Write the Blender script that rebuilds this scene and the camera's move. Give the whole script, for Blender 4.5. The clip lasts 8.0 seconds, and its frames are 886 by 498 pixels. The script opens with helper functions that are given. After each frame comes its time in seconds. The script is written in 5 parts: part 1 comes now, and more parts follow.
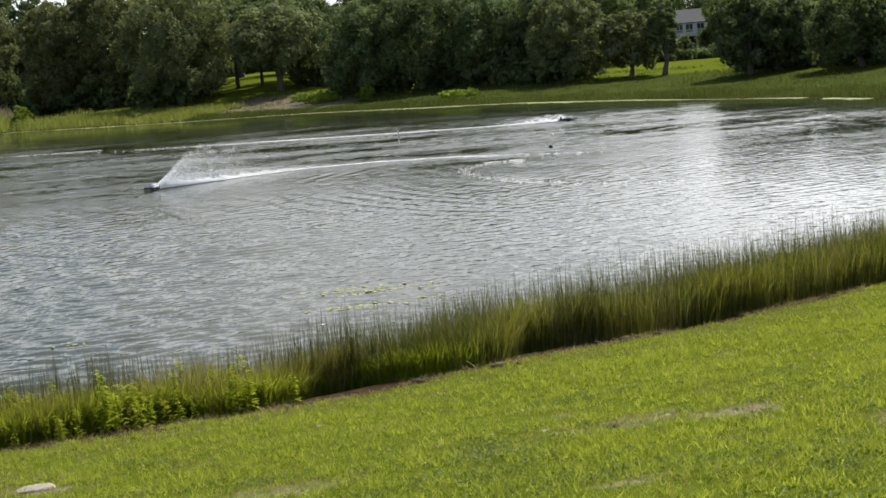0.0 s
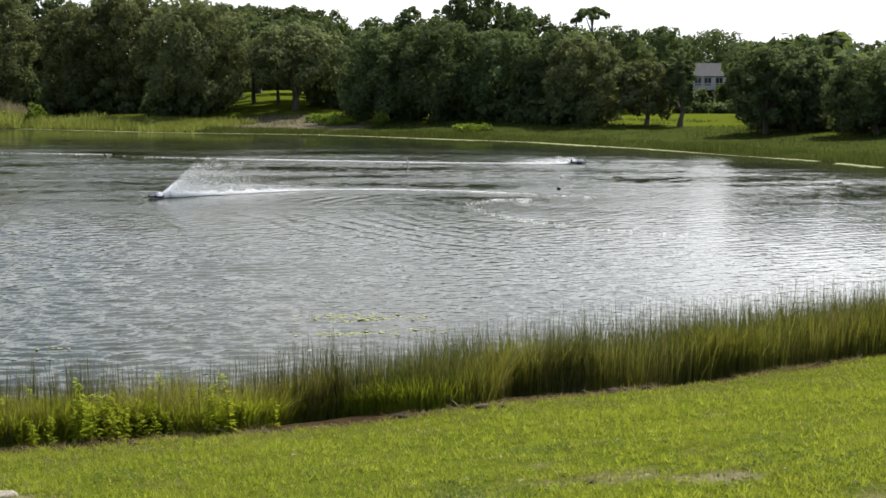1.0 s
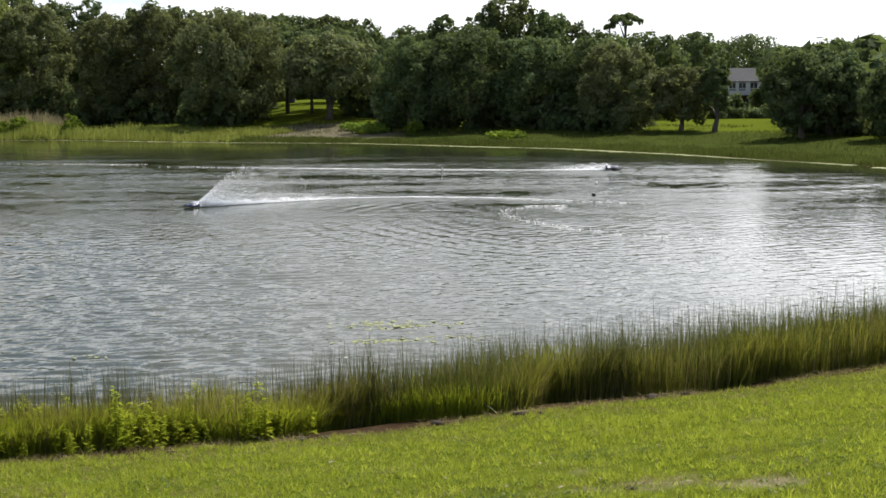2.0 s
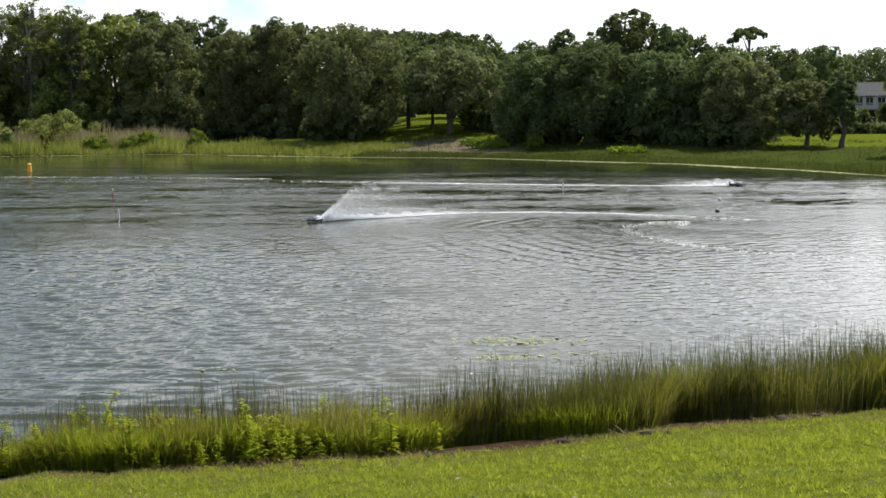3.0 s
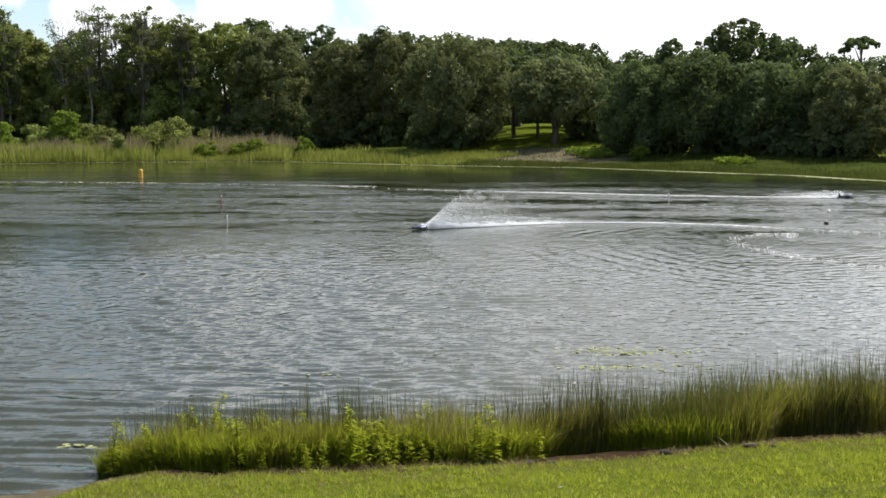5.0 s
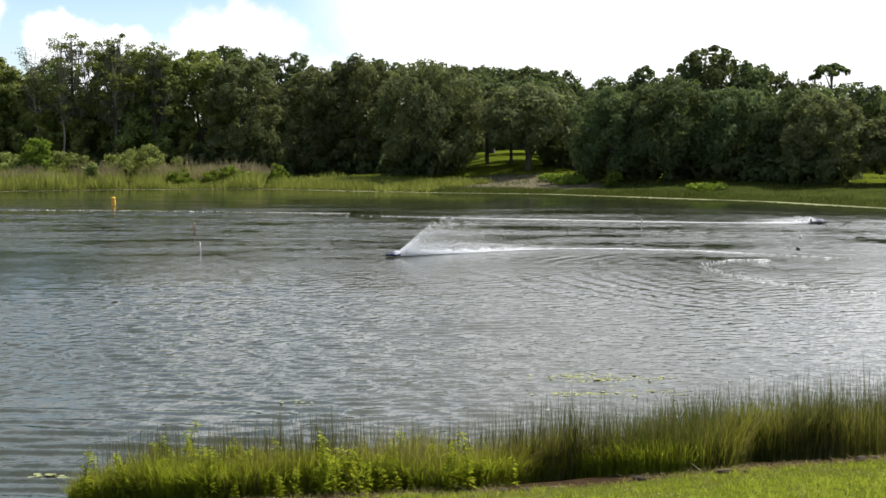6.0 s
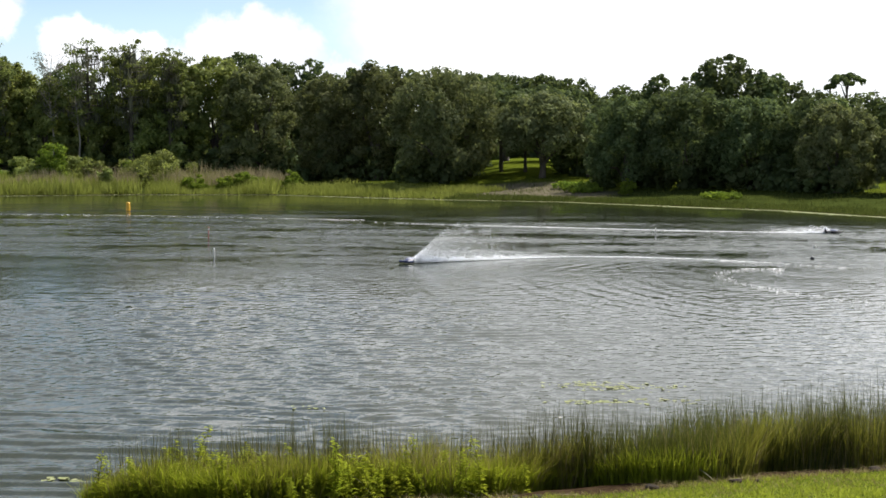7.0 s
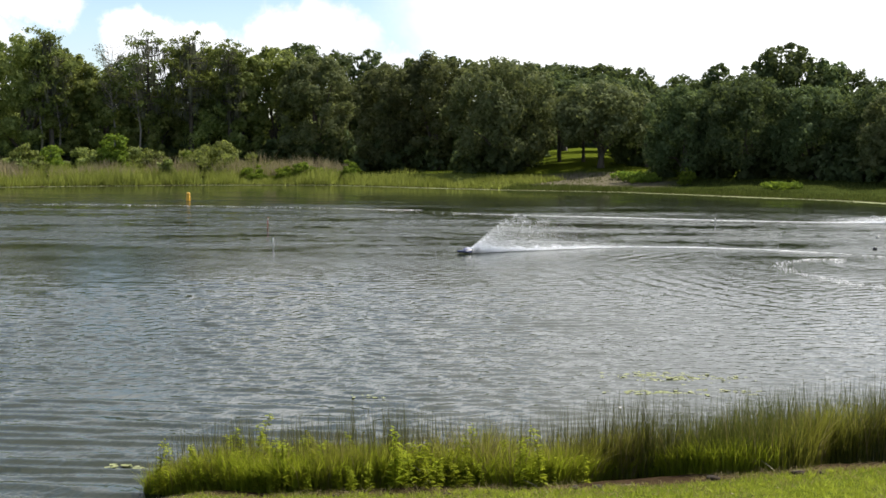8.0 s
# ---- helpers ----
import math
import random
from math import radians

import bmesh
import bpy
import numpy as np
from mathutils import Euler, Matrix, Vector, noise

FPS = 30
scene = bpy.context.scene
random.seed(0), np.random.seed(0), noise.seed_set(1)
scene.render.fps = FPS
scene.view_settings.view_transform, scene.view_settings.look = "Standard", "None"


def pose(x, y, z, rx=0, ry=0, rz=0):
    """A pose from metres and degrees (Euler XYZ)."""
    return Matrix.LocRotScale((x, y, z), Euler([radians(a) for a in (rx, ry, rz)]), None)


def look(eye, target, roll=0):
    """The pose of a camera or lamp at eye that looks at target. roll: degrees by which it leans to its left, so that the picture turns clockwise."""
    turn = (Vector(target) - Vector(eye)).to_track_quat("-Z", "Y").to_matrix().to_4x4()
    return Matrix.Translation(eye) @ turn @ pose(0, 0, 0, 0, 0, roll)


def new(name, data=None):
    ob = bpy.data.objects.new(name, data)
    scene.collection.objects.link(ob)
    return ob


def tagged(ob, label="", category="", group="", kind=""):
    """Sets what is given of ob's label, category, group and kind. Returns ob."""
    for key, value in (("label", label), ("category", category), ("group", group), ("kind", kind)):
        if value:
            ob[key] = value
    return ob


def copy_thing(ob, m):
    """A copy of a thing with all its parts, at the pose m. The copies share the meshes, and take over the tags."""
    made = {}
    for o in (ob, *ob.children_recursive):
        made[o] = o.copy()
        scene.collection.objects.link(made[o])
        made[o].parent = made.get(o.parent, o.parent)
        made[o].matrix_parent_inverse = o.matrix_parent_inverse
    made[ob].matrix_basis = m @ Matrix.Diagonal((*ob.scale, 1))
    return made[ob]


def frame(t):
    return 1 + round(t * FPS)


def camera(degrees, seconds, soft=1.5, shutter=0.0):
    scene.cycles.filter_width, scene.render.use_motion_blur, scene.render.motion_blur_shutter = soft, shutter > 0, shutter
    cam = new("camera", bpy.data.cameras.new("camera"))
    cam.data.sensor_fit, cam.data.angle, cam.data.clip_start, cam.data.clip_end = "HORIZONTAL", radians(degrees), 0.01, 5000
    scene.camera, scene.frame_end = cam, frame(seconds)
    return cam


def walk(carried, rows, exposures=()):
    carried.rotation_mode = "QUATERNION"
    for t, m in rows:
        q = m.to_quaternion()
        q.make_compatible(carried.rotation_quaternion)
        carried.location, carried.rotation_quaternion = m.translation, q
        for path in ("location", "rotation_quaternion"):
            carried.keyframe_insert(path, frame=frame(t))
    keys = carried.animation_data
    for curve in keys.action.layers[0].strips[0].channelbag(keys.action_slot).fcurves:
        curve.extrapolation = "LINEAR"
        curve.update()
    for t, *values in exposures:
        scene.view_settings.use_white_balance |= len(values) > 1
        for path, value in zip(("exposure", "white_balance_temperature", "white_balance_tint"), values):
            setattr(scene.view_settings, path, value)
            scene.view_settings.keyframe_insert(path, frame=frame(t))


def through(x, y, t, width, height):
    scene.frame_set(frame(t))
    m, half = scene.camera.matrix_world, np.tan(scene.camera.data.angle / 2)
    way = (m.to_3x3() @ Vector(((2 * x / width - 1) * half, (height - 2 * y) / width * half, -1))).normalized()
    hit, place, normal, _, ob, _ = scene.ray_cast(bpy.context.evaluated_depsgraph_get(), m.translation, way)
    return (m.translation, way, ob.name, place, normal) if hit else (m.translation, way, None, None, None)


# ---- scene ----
# ---------------------------------------------------------------- camera
cam = camera(34.0, 8.0, soft=1.6)
PATH = [
    (0, (0.012, -0.219, 4.990, 82.110, 4.720, -0.896)),
    (0.5, (0.064, -0.020, 4.973, 81.897, 4.232, -0.151)),
    (0.7, (0.104, -0.046, 5.017, 82.471, 1.732, -0.274)),
    (1, (0.130, 0.057, 5.004, 83.392, -0.052, -0.161)),
    (1.2, (0.159, 0.055, 5.003, 83.937, 0.227, -0.537)),
    (2.3, (0.082, 0.178, 4.956, 83.578, 0.419, 1.908)),
    (2.5, (0.072, 0.137, 4.971, 83.521, 0.278, 2.365)),
    (3, (-0.017, 0.162, 4.993, 84.330, 0.548, 5.837)),
    (3.5, (-0.060, 0.081, 4.998, 84.433, 0.186, 10.475)),
    (4, (-0.037, 0.064, 5.000, 84.276, 0.078, 11.714)),
    (4.2, (-0.024, 0.043, 5.006, 84.367, -0.087, 10.937)),
    (5.3, (-0.017, 0.042, 5.000, 85.065, 0.259, 9.677)),
    (5.5, (0.001, 0.047, 5.006, 85.459, 0.276, 9.304)),
    (6, (0.004, 0.017, 5.011, 85.754, 0.353, 8.938)),
    (6.5, (0.004, 0.007, 5.009, 85.852, 0.044, 9.153)),
    (7, (0.004, 0.001, 5.005, 86.044, -0.000, 9.496)),
    (7.5, (0.012, -0.002, 5.000, 86.231, 0.199, 10.037)),
    (8, (-0.030, 0.010, 4.991, 85.663, 0.116, 11.765)),
]
walk(cam, [(t, pose(*p)) for t, p in PATH])

# ---------------------------------------------------------------- sky, sun, exposure
SUN_TURN, SUN_HEIGHT = 42.0, 57.0
GLOW_TURN, GLOW_HEIGHT = 32.0, 40.0  # middle of an unseen cloud brightening near the sun, added to light the water
world = bpy.data.worlds.new("sky")
scene.world = world
world.use_nodes = True
wt = world.node_tree
wt.nodes.clear()


def wnode(kind, **kw):
    n = wt.nodes.new(kind)
    for k, v in kw.items():
        n.inputs[k].default_value = v
    return n


sky = wnode("ShaderNodeTexSky")
sky.sky_type = "NISHITA"
sky.sun_disc = False
sky.sun_elevation = radians(SUN_HEIGHT)
sky.sun_rotation = radians(SUN_TURN)
sky.air_density, sky.dust_density, sky.ozone_density = 1.0, 0.5, 1.6
coord = wnode("ShaderNodeTexCoord")
flat = wnode("ShaderNodeMapping")
flat.inputs["Scale"].default_value = (1.0, 1.0, 2.6)
wt.links.new(coord.outputs["Generated"], flat.inputs["Vector"])
puff = wnode("ShaderNodeTexNoise", Scale=6.0, Detail=9.0, Roughness=0.55)
puff.inputs["Distortion"].default_value = 0.25
wt.links.new(flat.outputs["Vector"], puff.inputs["Vector"])
cover = wnode("ShaderNodeMapRange")
cover.interpolation_type = "SMOOTHSTEP"
cover.inputs["From Min"].default_value, cover.inputs["From Max"].default_value = 0.70, 0.84
toward = wnode("ShaderNodeVectorMath")
toward.operation = "DOT_PRODUCT"
toward.inputs[1].default_value = (math.sin(radians(GLOW_TURN)) * math.cos(radians(GLOW_HEIGHT)), math.cos(radians(GLOW_TURN)) * math.cos(radians(GLOW_HEIGHT)), math.sin(radians(GLOW_HEIGHT)))
wt.links.new(coord.outputs["Generated"], toward.inputs[0])
split = wnode("ShaderNodeSeparateXYZ")
wt.links.new(coord.outputs["Generated"], split.inputs[0])
low = wnode("ShaderNodeMapRange")
low.interpolation_type = "SMOOTHSTEP"
low.inputs["From Min"].default_value, low.inputs["From Max"].default_value = 0.09, 0.24
low.inputs["To Min"].default_value, low.inputs["To Max"].default_value = 0.04, -0.01
wt.links.new(split.outputs["Z"], low.inputs["Value"])
raised = wnode("ShaderNodeMath")
raised.operation = "ADD"
wt.links.new(puff.outputs["Fac"], raised.inputs[0])
wt.links.new(low.outputs["Result"], raised.inputs[1])
half = wnode("ShaderNodeMath")
half.operation = "MULTIPLY_ADD"
half.inputs[1].default_value, half.inputs[2].default_value = 0.5, 0.5
wt.links.new(toward.outputs["Value"], half.inputs[0])
# cloud share by angle from the glow, raised behind the camera as added fill
share = wnode("ShaderNodeValToRGB")
els = share.color_ramp.elements
for k in range(5):
    els.new(0.5)
for el, (p, v) in zip(els, ((0.0, 0.30), (0.35, 0.25), (0.5, 0.16), (0.7, 0.20), (0.78, 0.26), (0.865, 0.325), (1.0, 0.45))):
    el.position, el.color = p, (v, v, v, 1)
wt.links.new(half.outputs[0], share.inputs["Fac"])
sunny = wnode("ShaderNodeMath")
sunny.operation = "ADD"
wt.links.new(share.outputs["Color"], sunny.inputs[0])
wt.links.new(raised.outputs[0], sunny.inputs[1])
wt.links.new(sunny.outputs[0], cover.inputs["Value"])
body = wnode("ShaderNodeTexNoise", Scale=9.0, Detail=5.0)
wt.links.new(flat.outputs["Vector"], body.inputs["Vector"])
tone = wnode("ShaderNodeValToRGB")
tone.color_ramp.elements[0].position, tone.color_ramp.elements[1].position = 0.34, 0.70
tone.color_ramp.elements[0].color = (8.2, 8.5, 9.0, 1)
tone.color_ramp.elements[1].color = (13.2, 13.3, 13.4, 1)
wt.links.new(body.outputs["Fac"], tone.inputs["Fac"])
# cloud brightness: added glow for the water, and unseen fill on the opposite side
glare = wnode("ShaderNodeValToRGB")
els = glare.color_ramp.elements
for k in range(5):
    els.new(0.5)
for el, (p, v) in zip(els, ((0.0, 1.5), (0.45, 1.3), (0.74, 1.05), (0.88, 1.2), (0.93, 2.6), (0.965, 5.4), (1.0, 10.0))):
    el.position, el.color = p, (v, v, v, 1)
wt.links.new(half.outputs[0], glare.inputs["Fac"])
lit = wnode("ShaderNodeVectorMath")
lit.operation = "SCALE"
wt.links.new(tone.outputs["Color"], lit.inputs[0])
wt.links.new(glare.outputs["Color"], lit.inputs["Scale"])
# low banks of cumulus over the far trees: (turn, height, half width, half height) in degrees
BANKS = ((-27.2, 5.4, 2.2, 1.3), (-23.4, 3.4, 1.5, 1.7), (-20.8, 3.0, 2.3, 1.6), (-17.2, 3.8, 3.0, 1.7), (-13.9, 2.4, 2.0, 1.4), (-15.0, 9.0, 9.0, 2.8), (-2.0, 5.5, 12.5, 5.2), (14.0, 7.0, 14.0, 9.0), (-31.0, 3.0, 4.0, 2.2))
ragged = wnode("ShaderNodeTexNoise", Scale=26.0, Detail=6.0, Roughness=0.6)
wt.links.new(coord.outputs["Generated"], ragged.inputs["Vector"])
wander = wnode("ShaderNodeVectorMath")
wander.operation = "MULTIPLY_ADD"
wander.inputs[1].default_value, wander.inputs[2].default_value = (0.055,) * 3, (-0.0275,) * 3
wt.links.new(ragged.outputs["Color"], wander.inputs[0])
blown = wnode("ShaderNodeVectorMath")
blown.operation = "ADD"
wt.links.new(coord.outputs["Generated"], blown.inputs[0])
wt.links.new(wander.outputs["Vector"], blown.inputs[1])
near_bank = None
for turn, up, wide, tall in BANKS:
    spot = wnode("ShaderNodeVectorMath")
    spot.operation = "MULTIPLY_ADD"
    k = (1 / math.sin(radians(wide)), 1 / math.sin(radians(wide)), 1 / math.sin(radians(tall)))
    c = (math.sin(radians(turn)) * math.cos(radians(up)), math.cos(radians(turn)) * math.cos(radians(up)), math.sin(radians(up)))
    spot.inputs[1].default_value, spot.inputs[2].default_value = k, tuple(-a * b for a, b in zip(c, k))
    wt.links.new(blown.outputs["Vector"], spot.inputs[0])
    far_out = wnode("ShaderNodeVectorMath")
    far_out.operation = "LENGTH"
    wt.links.new(spot.outputs["Vector"], far_out.inputs[0])
    if near_bank is None:
        near_bank = far_out.outputs["Value"]
    else:
        least = wnode("ShaderNodeMath")
        least.operation = "MINIMUM"
        wt.links.new(near_bank, least.inputs[0])
        wt.links.new(far_out.outputs["Value"], least.inputs[1])
        near_bank = least.outputs[0]
bank_cover = wnode("ShaderNodeMapRange")
bank_cover.interpolation_type = "SMOOTHSTEP"
bank_cover.inputs["From Min"].default_value, bank_cover.inputs["From Max"].default_value = 0.72, 1.08
bank_cover.inputs["To Min"].default_value, bank_cover.inputs["To Max"].default_value = 1.0, 0.0
wt.links.new(near_bank, bank_cover.inputs["Value"])
aloft = wnode("ShaderNodeMapRange")
aloft.interpolation_type = "SMOOTHSTEP"
aloft.inputs["From Min"].default_value, aloft.inputs["From Max"].default_value = 0.09, 0.15
wt.links.new(split.outputs["Z"], aloft.inputs["Value"])
high_cover = wnode("ShaderNodeMath")
high_cover.operation = "MULTIPLY"
wt.links.new(cover.outputs["Result"], high_cover.inputs[0])
wt.links.new(aloft.outputs["Result"], high_cover.inputs[1])
all_cover = wnode("ShaderNodeMath")
all_cover.operation = "MAXIMUM"
wt.links.new(high_cover.outputs[0], all_cover.inputs[0])
wt.links.new(bank_cover.outputs["Result"], all_cover.inputs[1])
mixed = wnode("ShaderNodeMix")
mixed.data_type = "RGBA"
wt.links.new(all_cover.outputs[0], mixed.inputs[0])
haze = wnode("ShaderNodeMapRange")
haze.interpolation_type = "SMOOTHSTEP"
haze.inputs["From Min"].default_value, haze.inputs["From Max"].default_value = 0.08, 0.14
haze.inputs["To Min"].default_value, haze.inputs["To Max"].default_value = 1.0, 0.0
wt.links.new(split.outputs["Z"], haze.inputs["Value"])
lowsky = wnode("ShaderNodeVectorMath")
lowsky.operation = "MULTIPLY"
lowsky.inputs[1].default_value = (1.35, 1.42, 1.62)
wt.links.new(sky.outputs["Color"], lowsky.inputs[0])
clear = wnode("ShaderNodeMix")
clear.data_type = "RGBA"
wt.links.new(haze.outputs["Result"], clear.inputs[0])
wt.links.new(sky.outputs["Color"], clear.inputs[6])
wt.links.new(lowsky.outputs["Vector"], clear.inputs[7])
wt.links.new(clear.outputs[2], mixed.inputs[6])
dim = wnode("ShaderNodeMapRange")
dim.interpolation_type = "SMOOTHSTEP"
dim.inputs["From Min"].default_value, dim.inputs["From Max"].default_value = 0.08, 0.42
dim.inputs["To Min"].default_value, dim.inputs["To Max"].default_value = 1.0, 0.56
wt.links.new(split.outputs["Z"], dim.inputs["Value"])
shaded = wnode("ShaderNodeVectorMath")
shaded.operation = "SCALE"
wt.links.new(lit.outputs["Vector"], shaded.inputs[0])
wt.links.new(dim.outputs["Result"], shaded.inputs["Scale"])
wt.links.new(shaded.outputs["Vector"], mixed.inputs[7])
back = wnode("ShaderNodeBackground", Strength=0.1)
wt.links.new(mixed.outputs[2], back.inputs["Color"])
wout = wnode("ShaderNodeOutputWorld")
wt.links.new(back.outputs["Background"], wout.inputs["Surface"])

sun = new("sun", bpy.data.lights.new("sun", "SUN"))
sun.data.energy, sun.data.angle, sun.data.color = 5.0, radians(0.6), (1.0, 0.93, 0.82)
a, e = radians(SUN_TURN), radians(SUN_HEIGHT)
sun.matrix_world = look((0, 0, 60), (-math.sin(a) * math.cos(e), -math.cos(a) * math.cos(e), 60 - math.sin(e)))
scene.view_settings.exposure = 0.1


# ---------------------------------------------------------------- materials
class Nodes:
    """A small node material under construction."""

    def __init__(self, name):
        self.mat = bpy.data.materials.new(name)
        self.mat.use_nodes = True
        self.t = self.mat.node_tree
        self.t.nodes.clear()
        self.out = self.t.nodes.new("ShaderNodeOutputMaterial")

    def add(self, kind, **kw):
        n = self.t.nodes.new(kind)
        for k, v in kw.items():
            n.inputs[k.replace("_", " ")].default_value = v
        return n

    def link(self, a, b):
        self.t.links.new(a, b)

    def noise(self, scale, detail=4.0, rough=0.55, stretch=None, coords="Object", distort=0.0):
        tc = self.add("ShaderNodeTexCoord")
        n = self.add("ShaderNodeTexNoise", Scale=scale, Detail=detail, Roughness=rough, Distortion=distort)
        if stretch:
            m = self.add("ShaderNodeMapping")
            m.inputs["Scale"].default_value = stretch
            self.link(tc.outputs[coords], m.inputs["Vector"])
            self.link(m.outputs["Vector"], n.inputs["Vector"])
        else:
            self.link(tc.outputs[coords], n.inputs["Vector"])
        return n.outputs["Fac"]

    def ramp(self, fac, *stops):
        r = self.add("ShaderNodeValToRGB")
        els = r.color_ramp.elements
        while len(els) < len(stops):
            els.new(0.5)
        for el, (p, c) in zip(els, stops):
            el.position, el.color = p, (*c, 1)
        self.link(fac, r.inputs["Fac"])
        return r.outputs["Color"]

    def mix(self, fac, a, b, mode="MIX"):
        m = self.add("ShaderNodeMix")
        m.data_type, m.blend_type = "RGBA", mode
        for socket, v in ((m.inputs[0], fac), (m.inputs[6], a), (m.inputs[7], b)):
            if isinstance(v, (int, float)):
                socket.default_value = v
            elif isinstance(v, tuple):
                socket.default_value = (*v, 1)
            else:
                self.link(v, socket)
        return m.outputs[2]

    def maths(self, op, a, b=0.5, clamp=False):
        m = self.add("ShaderNodeMath")
        m.operation, m.use_clamp = op, clamp
        for socket, v in zip(m.inputs, (a, b)):
            if isinstance(v, (int, float)):
                socket.default_value = v
            else:
                self.link(v, socket)
        return m.outputs[0]

    def island(self):
        return self.add("ShaderNodeNewGeometry").outputs["Random Per Island"]

    def each(self):
        return self.add("ShaderNodeObjectInfo").outputs["Random"]

    def attr(self, name):
        n = self.add("ShaderNodeAttribute")
        n.attribute_name = name
        return n.outputs["Fac"]

    def bump(self, height, strength=0.3, distance=0.02):
        b = self.add("ShaderNodeBump", Strength=strength, Distance=distance)
        self.link(height, b.inputs["Height"])
        return b.outputs["Normal"]

    def surface(self, colour, rough=0.7, metal=0.0, normal=None, spec=0.5):
        p = self.add("ShaderNodeBsdfPrincipled", Roughness=rough, Metallic=metal)
        p.inputs["Specular IOR Level"].default_value = spec
        if isinstance(colour, tuple):
            p.inputs["Base Color"].default_value = (*colour, 1)
        else:
            self.link(colour, p.inputs["Base Color"])
        if normal:
            self.link(normal, p.inputs["Normal"])
        self.link(p.outputs["BSDF"], self.out.inputs["Surface"])
        return p


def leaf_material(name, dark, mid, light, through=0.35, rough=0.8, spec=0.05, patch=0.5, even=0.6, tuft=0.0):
    """Foliage: reflecting and letting some light through, varied leaf by leaf, tree by tree and in patches."""
    n = Nodes(name)
    col = n.ramp(n.island(), (0.0, dark), (0.5, mid), (1.0, light))
    big = n.noise(patch, 3.0)
    col = n.mix(n.maths("MULTIPLY", big, even), col, mid)
    # random mottling; on tree crowns it also stands in for lit and shaded clumps
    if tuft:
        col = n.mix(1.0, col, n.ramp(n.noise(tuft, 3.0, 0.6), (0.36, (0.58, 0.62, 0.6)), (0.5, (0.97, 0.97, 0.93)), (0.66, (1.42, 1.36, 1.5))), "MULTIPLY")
    hsv = n.add("ShaderNodeHueSaturation")
    n.link(col, hsv.inputs["Color"])
    n.link(n.maths("ADD", n.maths("MULTIPLY", n.each(), 0.02), 0.492), hsv.inputs["Hue"])
    n.link(n.maths("ADD", n.maths("MULTIPLY", n.each(), 0.5), 0.75), hsv.inputs["Value"])
    p = n.surface(hsv.outputs["Color"], rough, spec=spec)
    tr = n.add("ShaderNodeBsdfTranslucent")
    n.link(n.mix(0.5, hsv.outputs["Color"], (light[0] * 1.3, light[1] * 1.35, light[2] * 0.7)), tr.inputs["Color"])
    ms = n.add("ShaderNodeMixShader", Fac=through)
    n.link(p.outputs["BSDF"], ms.inputs[1])
    n.link(tr.outputs["BSDF"], ms.inputs[2])
    n.link(ms.outputs["Shader"], n.out.inputs["Surface"])
    return n.mat


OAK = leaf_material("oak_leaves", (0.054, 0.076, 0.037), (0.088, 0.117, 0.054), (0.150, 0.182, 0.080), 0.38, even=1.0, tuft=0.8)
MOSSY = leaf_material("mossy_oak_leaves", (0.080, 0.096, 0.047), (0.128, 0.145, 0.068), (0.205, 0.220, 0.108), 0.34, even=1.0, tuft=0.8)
# lighter leaves: the left wood's sunlit brightness is put into this colour
LIT_WOODS = leaf_material("lit_woodland_leaves", (0.110, 0.138, 0.050), (0.185, 0.220, 0.074), (0.30, 0.33, 0.115), 0.42, tuft=0.8)
CYPRESS = leaf_material("cypress_leaves", (0.075, 0.10, 0.032), (0.12, 0.15, 0.05), (0.18, 0.20, 0.08), 0.4)
MOSS = leaf_material("hanging_moss", (0.09, 0.095, 0.07), (0.13, 0.135, 0.10), (0.18, 0.18, 0.14), 0.3)
SHRUB = leaf_material("shrub_leaves", (0.10, 0.15, 0.022), (0.15, 0.21, 0.032), (0.22, 0.28, 0.05), 0.45)
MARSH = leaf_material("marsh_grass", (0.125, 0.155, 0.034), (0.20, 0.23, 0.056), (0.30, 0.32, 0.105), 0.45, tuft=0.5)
SEEDS = leaf_material("marsh_seed_heads", (0.18, 0.15, 0.10), (0.25, 0.20, 0.14), (0.32, 0.27, 0.19), 0.3)
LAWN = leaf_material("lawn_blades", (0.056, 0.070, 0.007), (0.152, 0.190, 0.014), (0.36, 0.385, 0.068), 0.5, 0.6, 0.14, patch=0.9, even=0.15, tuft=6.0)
RUSH = leaf_material("rush_stems", (0.040, 0.044, 0.018), (0.074, 0.078, 0.028), (0.135, 0.13, 0.05), 0.3)
# rush green darkened in its colour for the backlit right end of the reeds
BACKLIT_RUSH = leaf_material("backlit_rush_leaves", (0.034, 0.046, 0.013), (0.066, 0.082, 0.020), (0.13, 0.14, 0.042), 0.35, tuft=2.2)
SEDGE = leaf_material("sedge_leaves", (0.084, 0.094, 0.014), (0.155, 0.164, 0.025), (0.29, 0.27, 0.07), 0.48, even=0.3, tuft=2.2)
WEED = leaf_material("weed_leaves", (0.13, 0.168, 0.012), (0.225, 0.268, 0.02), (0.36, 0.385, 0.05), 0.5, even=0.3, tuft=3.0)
STRAW = leaf_material("dead_straw", (0.10, 0.078, 0.035), (0.21, 0.165, 0.08), (0.38, 0.32, 0.18), 0.25)
BANK = leaf_material("bank_grass_blades", (0.034, 0.048, 0.014), (0.062, 0.080, 0.021), (0.12, 0.135, 0.042), 0.35)
CLOVER = leaf_material("clover_leaves", (0.030, 0.058, 0.008), (0.085, 0.135, 0.015), (0.22, 0.28, 0.05), 0.4, 0.55, 0.16)
